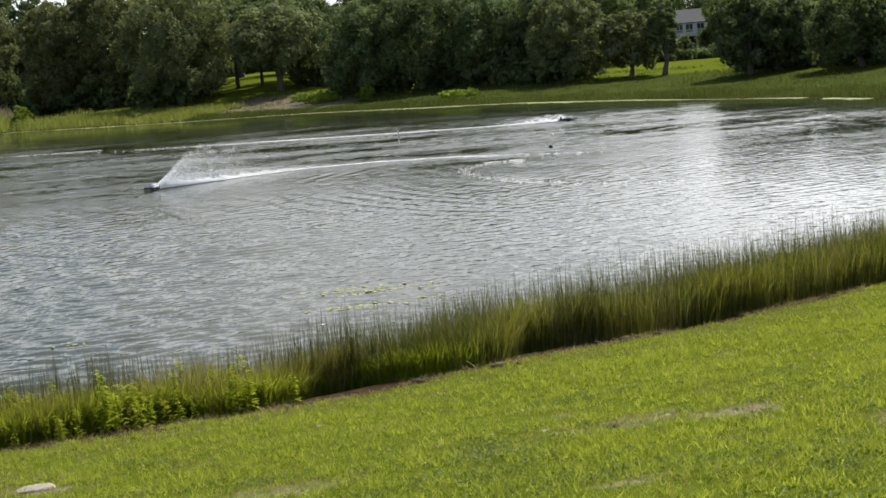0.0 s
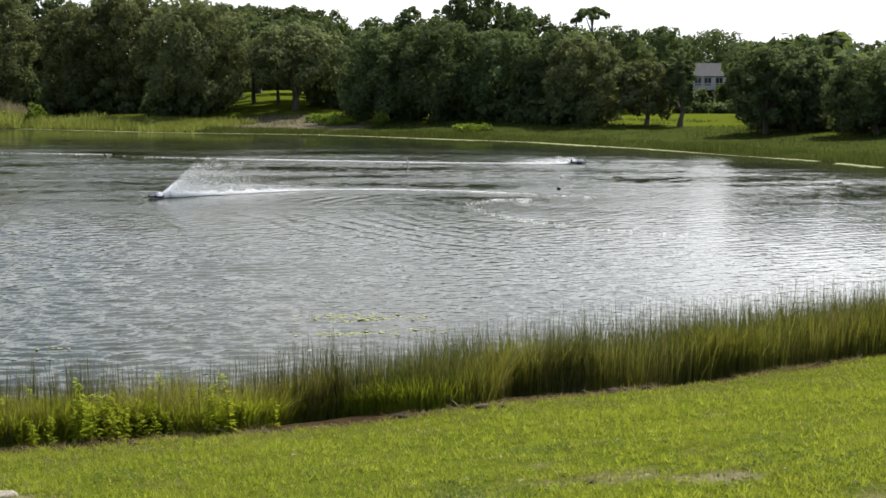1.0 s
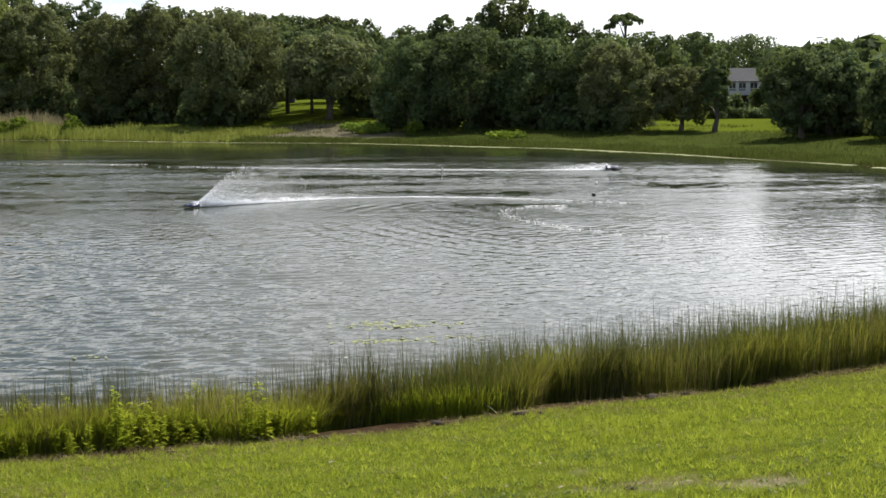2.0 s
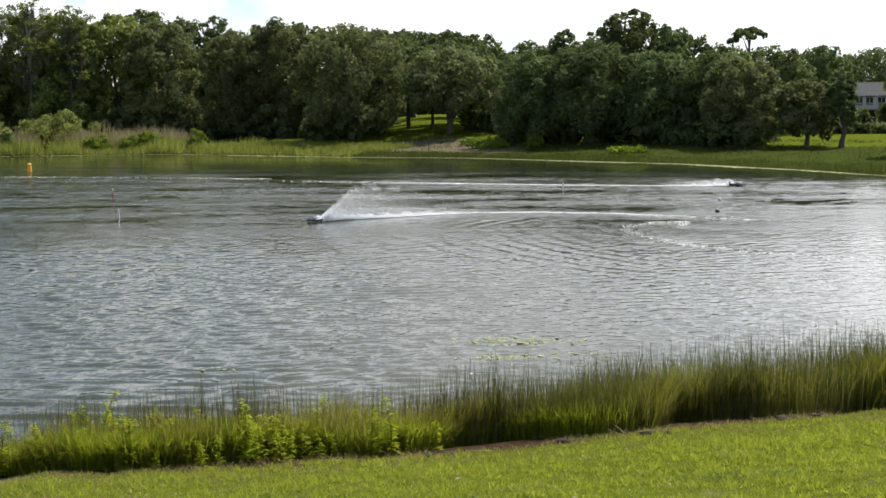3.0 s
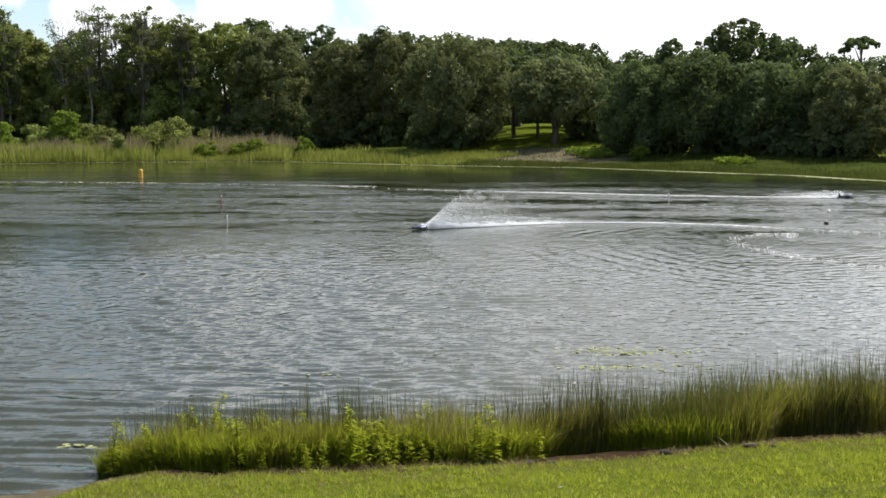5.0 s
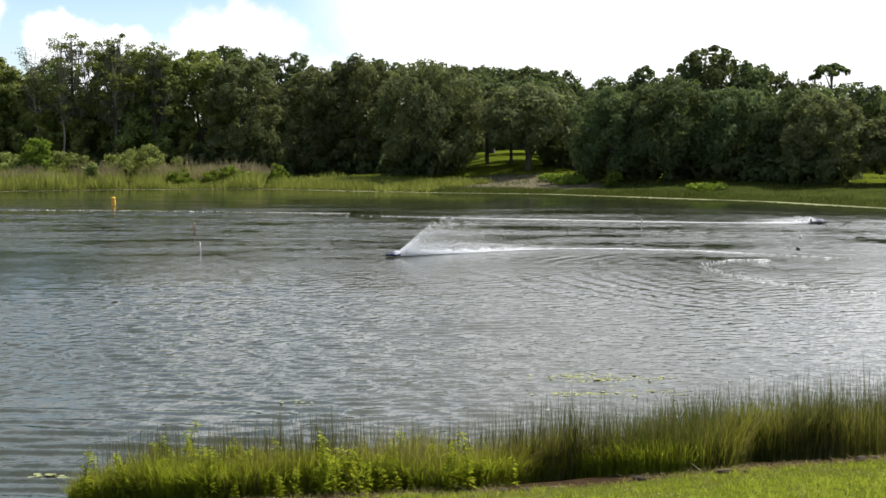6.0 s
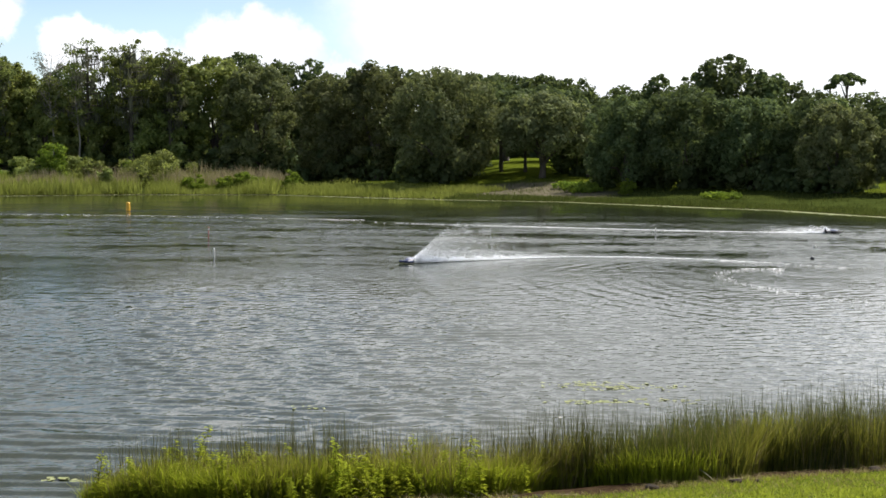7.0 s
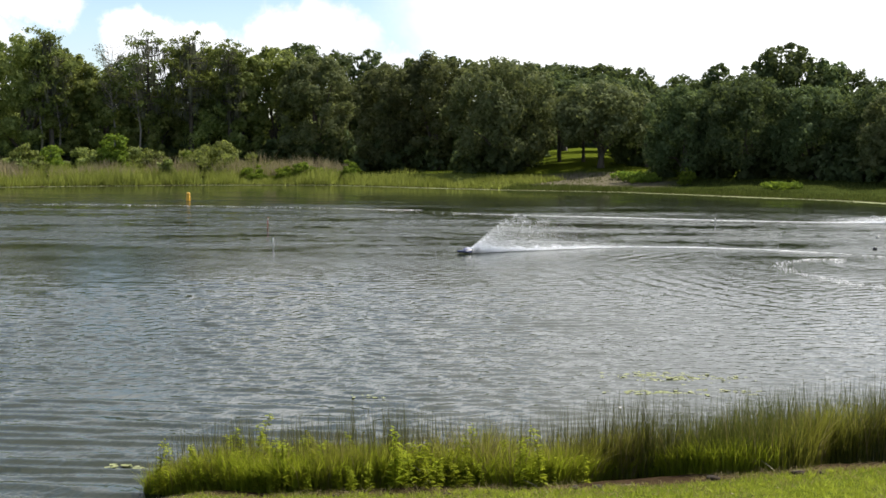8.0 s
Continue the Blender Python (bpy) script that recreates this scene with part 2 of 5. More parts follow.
PADS = leaf_material("lily_pads", (0.23, 0.26, 0.11), (0.30, 0.32, 0.16), (0.38, 0.39, 0.23), 0.1, 0.6)


def bark_material():
    n = Nodes("bark")
    f = n.noise(3.0, 6.0, 0.65, (1, 1, 0.2))
    col = n.ramp(f, (0.3, (0.035, 0.028, 0.022)), (0.7, (0.13, 0.11, 0.09)))
    n.surface(col, 0.9, normal=n.bump(f, 0.8, 0.05))
    return n.mat


def pale_bark_material():
    n = Nodes("pale_bark")
    f = n.noise(2.0, 6.0, 0.65, (1, 1, 0.25))
    n.surface(n.ramp(f, (0.3, (0.16, 0.14, 0.11)), (0.7, (0.34, 0.31, 0.27))), 0.9, normal=n.bump(f, 0.6, 0.05))
    return n.mat


def ground_material():
    n = Nodes("grassy_ground")
    fine = n.noise(38.0, 6.0, 0.7)
    mid = n.noise(2.2, 5.0, 0.6)
    wide = n.noise(0.12, 4.0, 0.6)
    turf = n.ramp(fine, (0.3, (0.032, 0.043, 0.007)), (0.55, (0.082, 0.105, 0.012)), (0.8, (0.17, 0.19, 0.032)))
    turf = n.mix(n.maths("MULTIPLY", wide, 0.5), turf, (0.095, 0.12, 0.012))
    bare = n.ramp(n.noise(14.0, 5.0, 0.7), (0.3, (0.12, 0.105, 0.065)), (0.72, (0.31, 0.275, 0.19)))
    thin = n.maths("MULTIPLY", n.attr("worn"), n.ramp(mid, (0.35, (0, 0, 0)), (0.55, (1, 1, 1))))
    turf = n.mix(n.maths("MULTIPLY", thin, 0.8), turf, bare)
    soil = n.ramp(n.noise(11.0, 6.0, 0.7), (0.3, (0.016, 0.011, 0.007)), (0.75, (0.085, 0.057, 0.034)))
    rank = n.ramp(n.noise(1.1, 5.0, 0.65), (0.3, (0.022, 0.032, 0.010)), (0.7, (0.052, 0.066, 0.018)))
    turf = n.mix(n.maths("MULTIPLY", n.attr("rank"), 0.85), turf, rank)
    sand = n.ramp(n.noise(1.4, 6.0, 0.7), (0.3, (0.075, 0.068, 0.043)), (0.7, (0.175, 0.155, 0.108)))
    col = n.mix(n.attr("sand"), turf, sand)
    col = n.mix(n.attr("soil"), col, soil)
    n.surface(col, 1.0, normal=n.bump(fine, 0.6, 0.03), spec=0.0)
    return n.mat


def water_material():
    n = Nodes("lake_water")
    small = n.noise(4.2, 2.0, 0.5, (1.0, 0.42, 1.0), distort=0.5)
    tiny = n.noise(9.0, 2.0, 0.5, (1.0, 0.8, 1.0))
    streak = n.noise(0.08, 4.0, 0.6, (0.25, 2.8, 1.0), distort=0.4)
    calm = n.ramp(streak, (0.40, (0.70, 0.70, 0.70)), (0.60, (1.15, 1.15, 1.15)))
    broad = n.noise(0.26, 5.0, 0.62, (0.30, 0.9, 1.0), distort=0.5)
    fine = n.noise(1.5, 4.0, 0.65, (0.8, 0.55, 1.0), distort=0.6)
    dash = n.ramp(n.maths("ADD", n.maths("MULTIPLY", broad, 0.62), n.maths("MULTIPLY", fine, 0.38)), (0.44, (0.0, 0.0, 0.0)), (0.60, (1.5, 1.5, 1.5)))
    calm = n.mix(n.attr("far"), calm, dash)
    h = n.maths("ADD", n.maths("MULTIPLY", small, 0.62), n.maths("MULTIPLY", tiny, 0.16))
    h = n.maths("MULTIPLY", n.maths("MULTIPLY", h, calm), n.maths("MULTIPLY", n.attr("wind"), n.maths("ADD", n.maths("MULTIPLY", n.attr("far"), 0.7), 0.8)))
    nb = n.bump(h, 1.0, 0.044)
    p = n.surface((0.020, 0.026, 0.013), 0.07, normal=nb)
    p.inputs["IOR"].default_value = 1.333
    # unresolved ripples far out blur the reflection where the wind touches the water
    blur = n.maths("MULTIPLY", n.maths("MULTIPLY", n.attr("far"), n.attr("wind")), dash)
    n.link(n.maths("ADD", n.maths("MULTIPLY", blur, 0.32), 0.06, True), p.inputs["Roughness"])
    return n.mat


def plain(name, colour, rough=0.5, metal=0.0, vary=0.25, scale=6.0):
    n = Nodes(name)
    f = n.noise(scale, 5.0, 0.6)
    lo, hi = tuple(c * (1 - vary) for c in colour), tuple(min(1, c * (1 + vary)) for c in colour)
    n.surface(n.ramp(f, (0.3, lo), (0.7, hi)), rough, metal, n.bump(f, 0.15, 0.01))
    return n.mat


def spray_material():
    n = Nodes("water_spray")
    p = n.surface((0.9, 0.92, 0.94), 0.35)
    tr = n.add("ShaderNodeBsdfTranslucent")
    tr.inputs["Color"].default_value = (0.95, 0.96, 0.98, 1)
    ms = n.add("ShaderNodeMixShader", Fac=0.8)
    n.link(p.outputs["BSDF"], ms.inputs[1])
    n.link(tr.outputs["BSDF"], ms.inputs[2])
    n.link(ms.outputs["Shader"], n.out.inputs["Surface"])
    return n.mat


BARK, PALE, GROUND, WATER, SPRAY = bark_material(), pale_bark_material(), ground_material(), water_material(), spray_material()
WHITE_PAINT = plain("white_paint", (0.40, 0.41, 0.42), 0.5, vary=0.1)
ROOF = plain("grey_shingles", (0.045, 0.047, 0.052), 0.95, scale=3.0)
DARK_GLASS = plain("dark_glass", (0.02, 0.025, 0.03), 0.08, vary=0.1)
DARK_BROWN = plain("dark_brown", (0.08, 0.06, 0.045), 0.8)
HULL = plain("dark_blue_hull", (0.03, 0.04, 0.10), 0.25, vary=0.15)
COWL = plain("blue_grey_cowl", (0.22, 0.24, 0.38), 0.3, vary=0.1)
STEEL = plain("steel", (0.5, 0.5, 0.5), 0.35, 1.0, vary=0.1)
ORANGE = plain("orange_plastic", (0.80, 0.42, 0.03), 0.45, vary=0.15)
STAKE_WHITE = plain("white_plastic", (0.75, 0.72, 0.66), 0.5, vary=0.12)
STAKE_RED = plain("faded_red_paint", (0.45, 0.16, 0.12), 0.6, vary=0.2)
BLACK = plain("black_plastic", (0.015, 0.015, 0.017), 0.4, vary=0.2)


# ---------------------------------------------------------------- mesh tools
def mesh(name, verts, faces, material, smooth=False):
    """A mesh from arrays: faces is a (n, 3) or (n, 4) array of indices, or a list of lists."""
    me = bpy.data.meshes.new(name)
    verts = np.asarray(verts, np.float32)
    if isinstance(faces, np.ndarray):
        k = faces.shape[1]
        me.vertices.add(len(verts))
        me.vertices.foreach_set("co", verts.ravel())
        me.loops.add(faces.size)
        me.loops.foreach_set("vertex_index", faces.astype(np.int32).ravel())
        me.polygons.add(len(faces))
        me.polygons.foreach_set("loop_start", np.arange(0, faces.size, k, dtype=np.int32))
        me.update(calc_edges=True)
    else:
        me.from_pydata(verts.tolist(), [], faces)
    me.materials.append(material)
    if smooth:
        me.polygons.foreach_set("use_smooth", np.ones(len(me.polygons), bool))
    me.update()
    return me


def part(name, me, parent, label="", kind=""):
    ob = new(name, me)
    ob.parent = parent
    return tagged(ob, label, kind=kind)


def empty(name, x, y, z, turn=0.0):
    ob = new(name)
    ob.matrix_world = pose(x, y, z, 0, 0, turn)
    return ob


def from_bm(bm, name, material, smooth=False):
    me = bpy.data.meshes.new(name)
    bm.to_mesh(me)
    bm.free()
    me.materials.append(material)
    if smooth:
        me.polygons.foreach_set("use_smooth", np.ones(len(me.polygons), bool))
    return me


def box_bm(size, at=(0, 0, 0), bevel=0.0, bm=None):
    bm = bm or bmesh.new()
    made = bmesh.ops.create_cube(bm, size=1.0, matrix=Matrix.Translation(at) @ Matrix.Diagonal((*size, 1)))
    if bevel:
        edges = {e for v in made["verts"] for e in v.link_edges}
        bmesh.ops.bevel(bm, geom=list(edges), offset=bevel, segments=2, affect="EDGES")
    return bm


def tubes(runs, sides=7):
    """Tapered tubes along polylines: runs of (points, radii). Returns verts and quads."""
    vs, fs, base = [], [], 0
    ring = np.linspace(0, 2 * np.pi, sides, endpoint=False)
    for pts, radii in runs:
        pts = np.asarray(pts, float)
        for i, (p, r) in enumerate(zip(pts, radii)):
            way = pts[min(i + 1, len(pts) - 1)] - pts[max(i - 1, 0)]
            way /= np.linalg.norm(way) + 1e-9
            side = np.cross(way, (0.31, 0.95, 0.05))
            side /= np.linalg.norm(side) + 1e-9
            up = np.cross(side, way)
            vs.append(p + r * (np.cos(ring)[:, None] * side + np.sin(ring)[:, None] * up))
        for i in range(len(pts) - 1):
            for k in range(sides):
                a, b = base + i * sides + k, base + i * sides + (k + 1) % sides
                fs.append((a, b, b + sides, a + sides))
        base += len(pts) * sides
    return np.concatenate(vs), np.array(fs)


def sprigs(roots, heights, widths, lean, rng):
    """Short narrow blades of one tapered face each."""
    n = len(roots)
    turn = rng.uniform(0, np.pi, n)
    side = np.stack([np.cos(turn), np.sin(turn), 0 * turn], 1) * (widths / 2)[:, None]
    top = np.concatenate([lean, heights[:, None]], 1)
    v = np.stack([roots - side, roots + side, roots + top + side * 0.25, roots + top - side * 0.25], 1)
    return v.reshape(-1, 3), np.arange(4 * n).reshape(n, 4)


def unit(v):
    return v / (np.linalg.norm(v, axis=-1, keepdims=True) + 1e-9)


def cards(centres, normals, size, rng, long=1.5):
    """Small pointed leaf sprays: a kite of four corners each, folded a little along its middle."""
    n = len(centres)
    a = unit(np.cross(normals, rng.normal(size=(n, 3))))
    b = unit(np.cross(normals, a))
    s = (size * rng.uniform(0.6, 1.3, n))[:, None]
    fold = normals * s * rng.uniform(-0.25, 0.25, (n, 1))
    v = np.stack([centres - a * s * long * 0.5, centres + b * s * 0.5 + fold, centres + a * s * long * 0.5, centres - b * s * 0.5 + fold], 1)
    return v.reshape(-1, 3), np.arange(4 * n).reshape(n, 4)


def blades(roots, heights, widths, lean, rng, droop=0.0):
    """Grass blades: two quads each, narrowing to the tip; lean is a (n, 2) offset of the tip."""
    n = len(roots)
    turn = rng.uniform(0, np.pi, n)
    side = np.stack([np.cos(turn), np.sin(turn), 0 * turn], 1) * (widths / 2)[:, None]
    top = np.concatenate([lean, heights[:, None]], 1)
    mid = np.concatenate([lean * 0.35, heights[:, None] * 0.58], 1)
    top[:, 2] -= droop * np.linalg.norm(lean, axis=1)
    v = np.stack([roots - side, roots + side, roots + mid + side * 0.85, roots + mid - side * 0.85, roots + top + side * 0.2, roots + top - side * 0.2], 1)
    i = np.arange(n)[:, None] * 6
    f = np.concatenate([i + np.array([[0, 1, 2, 3]]), i + np.array([[3, 2, 4, 5]])])
    return v.reshape(-1, 3), f


# ---------------------------------------------------------------- the lake and the lie of the land
# Edge of the mown lawn, from its left end to the right.
LAWN_EDGE = np.array([(-8.9, 16.9), (-7.6, 17.9), (-6.1, 18.0), (-4.4, 18.3), (-2.6, 19.05), (-0.8, 19.75), (0.7, 20.6), (2.8, 21.6), (4.4, 22.4), (7.4, 24.4), (13.0, 28.5), (24.0, 38.0), (36.0, 50.0)])
FAR_SHORE = np.array([(52.0, 60.0), (36.0, 70.0), (26.3, 84.8), (24.0, 92.3), (20.2, 98.2), (16.1, 107.3), (8.4, 119.5), (-0.6, 127.3), (-11.2, 136.4), (-23.5, 140.6), (-34.0, 146.5), (-44.0, 152.5), (-58.5, 150.6), (-73.0, 143.5), (-100.0, 126.0), (-130.0, 95.0), (-128.0, 50.0), (-80.0, 18.0), (-32.0, 9.0), (-14.0, 12.5)])
edge_dir = unit(np.gradient(LAWN_EDGE, axis=0))
edge_out = np.stack([-edge_dir[:, 1], edge_dir[:, 0]], 1)
LAKE = np.concatenate([LAWN_EDGE + 0.55 * edge_out, FAR_SHORE])


def segments_distance(x, y, line, closed):
    p = np.stack([np.ravel(x), np.ravel(y)], 1)
    q = np.concatenate([line, line[:1]]) if closed else line
    best = np.full(len(p), 1e9)
    for a, b in zip(q[:-1], q[1:]):
        d = b - a
        t = np.clip(((p - a) @ d) / (d @ d), 0, 1)
        best = np.minimum(best, np.hypot(*(p - a - t[:, None] * d).T))
    return best.reshape(np.shape(x))


def inside(x, y, line):
    hit = np.zeros(np.shape(x), bool)
    for (ax, ay), (bx, by) in zip(line, np.roll(line, -1, 0)):
        cross = ((ay > y) != (by > y)) & (x < (bx - ax) * (y - ay) / (by - ay + 1e-12) + ax)
        hit ^= cross
    return hit


def wave_noise(x, y, scale, seed):
    """Smooth cheap noise from a few crossing waves, about -1 to 1."""
    r = np.random.default_rng(seed)
    out = 0
    for k in range(6):
        ang, f = r.uniform(0, 2 * np.pi), scale * r.uniform(0.6, 1.9)
        out = out + np.sin((x * np.cos(ang) + y * np.sin(ang)) * f + r.uniform(0, 6.28))
    return out / 3.0


def lie(x, y):
    """Height of the ground, and its signed distance from the water's edge (positive on land)."""
    x, y = np.asarray(x, float), np.asarray(y, float)
    d = segments_distance(x, y, LAKE, True)
    d = np.where(inside(x, y, LAKE), -d, d)
    wob = 0.10 * wave_noise(x, y, 1.7, 3) + 0.05 * wave_noise(x, y, 5.0, 4)
    dn = d + wob
    ramp = np.interp(dn, [-8, -2.6, -1.3, -0.25, 0.5, 0.64, 6, 20, 26, 200], [-1.5, -0.35, -0.06, 0.20, 0.29, 0.33, 1.08, 3.32, 3.7, 4.5])
    beach = np.interp(dn, [-8, -2.5, 0.0, 0.7, 1.5, 3.0, 6, 20, 26, 200], [-1.5, -0.35, 0.0, 0.035, 0.11, 0.44, 1.08, 3.32, 3.7, 4.5])
    soft = np.clip((-7.0 - x) / 1.2, 0, 1)
    near = ramp * (1 - soft) + beach * soft + 0.02 * wave_noise(x, y, 1.3, 8) * np.clip(d, 0, 1)
    far = np.interp(d, [-20, -3, 0, 3, 17, 60, 400, 3000], [-1.5, -0.4, 0.02, 0.3, 1.1, 1.15, 1.6, 6.0]) + 0.10 * wave_noise(x, y, 0.12, 5) * np.clip(d / 12, 0, 1)
    turn = np.degrees(np.arctan2(x, np.maximum(y, 1.0)))
    rise = np.clip((d - 11.0) / 50.0, 0, 1)
    far = far + 2.3 * rise * (2 - rise) * np.exp(-((turn + 6.0) / 3.4) ** 2)
    side = np.clip((y - 0.45 * x - 38.0) / 12.0, 0, 1)
    return near * (1 - side) + far * side, d


def worn_lawn(x, y):
    """Where the lawn is worn thin, above about 0.5."""
    spots = 0.0
    for cx, cy, r in ((1.6, 13.3, 0.9), (2.7, 12.9, 0.7), (1.3, 9.7, 0.4), (0.2, 12.5, 0.5), (-4.2, 13.9, 0.5), (-1.6, 12.0, 0.7), (3.6, 11.2, 0.8)):
        spots = np.maximum(spots, 1.25 - np.hypot(x - cx, (y - cy) * 1.3) / r)
    return 0.8 * np.clip(spots, -0.2, 1) + 0.22 * wave_noise(x, y, 3.1, 23) + 0.22 * wave_noise(x, y, 9.0, 24)


def axis_steps(lo, hi, fine_lo, fine_hi, step, grow):
    mid = np.arange(fine_lo, fine_hi + 1e-6, step)
    right, s = [mid[-1]], step
    while right[-1] < hi:
        s = min(s * grow, 400)
        right.append(right[-1] + s)
    left, s = [mid[0]], step
    while left[-1] > lo:
        s = min(s * grow, 400)
        left.append(left[-1] - s)
    return np.concatenate([left[:0:-1], mid, right[1:]])


def build_ground():
    xs = axis_steps(-2600, 2600, -11, 12, 0.19, 1.07)
    y_near = np.arange(8.0, 27.0, 0.19)
    y_mid = [27.0]
    while y_mid[-1] < 88:
        y_mid.append(y_mid[-1] + min(3.0, (y_mid[-1] - 26.0) * 0.08 + 0.15))
    y_far = np.arange(y_mid[-1] + 1.2, 176, 1.2)
    y_beyond = axis_steps(0, 2800, 176, 178, 1.5, 1.09)
    y_back = axis_steps(-2600, 8, 7, 7.8, 0.2, 1.1)
    ys = np.concatenate([y_back[y_back < 7.95], y_near, y_mid[1:], y_far, y_beyond[y_beyond > 176]])
    ys = np.unique(ys.round(3))
    gx, gy = np.meshgrid(xs, ys)
    gz, d = lie(gx, gy)
    nx, ny = len(xs), len(ys)
    i = (np.arange(ny - 1)[:, None] * nx + np.arange(nx - 1)[None]).ravel()
    me = mesh("ground", np.stack([gx, gy, gz], -1).reshape(-1, 3), np.stack([i, i + 1, i + nx + 1, i + nx], 1), GROUND, True)
    near = gy < 45
    soil = np.where(near, np.clip((0.72 + 0.18 * wave_noise(gx, gy, 2.3, 12) - d) / 0.12, 0, 1), np.clip((0.8 - d) / 0.8, 0, 1))
    soil = soil * np.where(near, 1 - np.clip((-6.9 - gx) / 0.8, 0, 0.7), 1)
    far_bank = np.clip(1 - np.abs(gx + 16.5) / 11.0, 0, 1) * np.clip(1 - np.abs(d - 9) / 7.0, 0, 1) * (gy > 100)
    sand = np.clip(far_bank * 3.0 + 0.5 * wave_noise(gx, gy, 0.35, 14) * (far_bank > 0), 0, 1)
    left = np.clip((-6.9 - gx) / 0.8, 0, 1) * np.clip((1.35 + 0.25 * wave_noise(gx, gy, 2.0, 16) - d) / 0.5, 0, 1) * near
    sand = np.maximum(sand, left)
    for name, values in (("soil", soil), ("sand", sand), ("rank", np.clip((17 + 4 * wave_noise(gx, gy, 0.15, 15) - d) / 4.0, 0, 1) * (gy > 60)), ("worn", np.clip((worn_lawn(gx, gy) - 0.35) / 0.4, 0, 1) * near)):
        me.attributes.new(name, "FLOAT", "POINT").data.foreach_set("value", values.astype(np.float32).ravel())
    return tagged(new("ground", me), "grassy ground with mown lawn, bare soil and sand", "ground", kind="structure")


TURN_WAKE = np.array([(8.5, 46.6), (5.1, 49.3), (3.5, 51.6), (1.9, 55.0), (1.3, 58.7), (2.4, 61.4), (3.9, 61.6), (3.6, 59.6)])


def build_water():
    """The lake: one sheet with wind ripples as real relief, finest near the mown bank."""
    xs = axis_steps(-150, 70, -19, 13, 0.13, 1.085)
    ys = [10.0, 13.0, 15.5]
    while ys[-1] < 172:
        ys.append(ys[-1] + max(0.092, 0.092 * (ys[-1] / 42.0) ** 1.9))
    ys = np.array(ys)
    gx, gy = np.meshgrid(xs, ys)
    r = np.random.default_rng(17)
    step = np.gradient(ys)[:, None] + 0 * gx
    gz = 0 * gx
    patch = 0.85 + 0.22 * wave_noise(gx, gy, 0.16, 61) + 0.1 * wave_noise(gx, gy, 0.5, 62)
    for k in range(44):
        wl = 0.24 * (3.2 ** r.random())
        ang = r.normal(-1.50, 0.72)
        kx, ky = math.cos(ang) * 2 * np.pi / wl, math.sin(ang) * 2 * np.pi / wl
        sway = 0.5 * wave_noise(gx, gy, 0.35, 200 + k)
        amp = 0.0017 * (wl / 0.45) ** 0.95 * np.clip(1.6 - 3.2 * step / wl, 0, 1) * np.clip(0.6 * wave_noise(gx, gy, 1.1, 300 + k) + 0.8, 0.1, 1.6)
        gz = gz + amp * np.sin(kx * gx + ky * gy + sway * 2 + r.uniform(0, 6.28))
    wind = np.interp(segments_distance(gx, gy, FAR_SHORE[1:16], False) * np.interp(gx, [-20, 4, 14], [1.0, 2.2, 5.0]), [0, 12, 26, 44, 60], [0.03, 0.06, 0.20, 0.6, 1.0])
    gz = gz * np.clip(patch, 0.4, 1.4) * wind * np.interp(gy, [28, 60], [1.45, 0.80]) * (1 + 0.7 * np.clip((gx + 1.5) / 4, 0, 1) * np.clip((37 - gy) / 8, 0, 1))
    # longer, even wavelets running into the shallows off the open shore
    shoal = np.clip((30 - gy) / 7, 0, 1) * np.clip((-4.0 - gx) / 3.5, 0.12, 1)
    gz = gz * (1 - 0.5 * shoal)
    for k in range(4):
        wl, ang = (0.62, 0.78, 0.51, 0.92)[k], -1.60 + (0.05, -0.07, 0.12, -0.02)[k]
        swell = np.clip(0.8 + 0.5 * wave_noise(gx, gy, 0.35, 400 + k), 0.1, 1.5)
        gz = gz + 0.012 * shoal * swell * np.sin((math.cos(ang) * gx + math.sin(ang) * gy) * 2 * np.pi / wl + 0.8 * wave_noise(gx, gy, 0.4, 420 + k) + k)
    # the rings that the turning boat left, and two trains of old wake crossing the open water
    off = segments_distance(gx, gy, TURN_WAKE, False)
    ring = np.clip(step * 0 + 1.5 - 3.0 * step / 0.8, 0, 1)
    gz = gz + 0.011 * ring * np.exp(-((off - 6.0) / 3.4) ** 2) * np.clip((3.5 - gx) / 3, 0, 1) * np.sin(off * 2 * np.pi / 0.85)
    for cx, cy, ang, wl, sx, sy in ((-5.1, 37.9, -1.28, 0.62, 4.0, 2.2), (-16.0, 47.0, -1.42, 0.85, 5.0, 2.5)):
        u, w = (gx - cx) * math.cos(ang + 1.571) + (gy - cy) * math.sin(ang + 1.571), (gx - cx) * math.cos(ang) + (gy - cy) * math.sin(ang)
        gz = gz + 0.012 * np.exp(-(u / sx) ** 2 - (w / sy) ** 2) * np.sin(w * 2 * np.pi / wl + 0.05 * u * u)
    nx, ny = len(xs), len(ys)
    i = (np.arange(ny - 1)[:, None] * nx + np.arange(nx - 1)[None]).ravel()
    me = mesh("water", np.stack([gx, gy, gz], -1).reshape(-1, 3), np.stack([i, i + 1, i + nx + 1, i + nx], 1), WATER, True)
    me.attributes.new("far", "FLOAT", "POINT").data.foreach_set("value", np.interp(gy, [48, 80], [0, 1]).astype(np.float32).ravel())
    me.attributes.new("wind", "FLOAT", "POINT").data.foreach_set("value", wind.astype(np.float32).ravel())
    return tagged(new("water", me), "rippled grey lake water reflecting a bright sky", "lake", kind="structure")


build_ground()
build_water()


def height(x, y):
    return float(lie(np.array([x]), np.array([y]))[0][0])


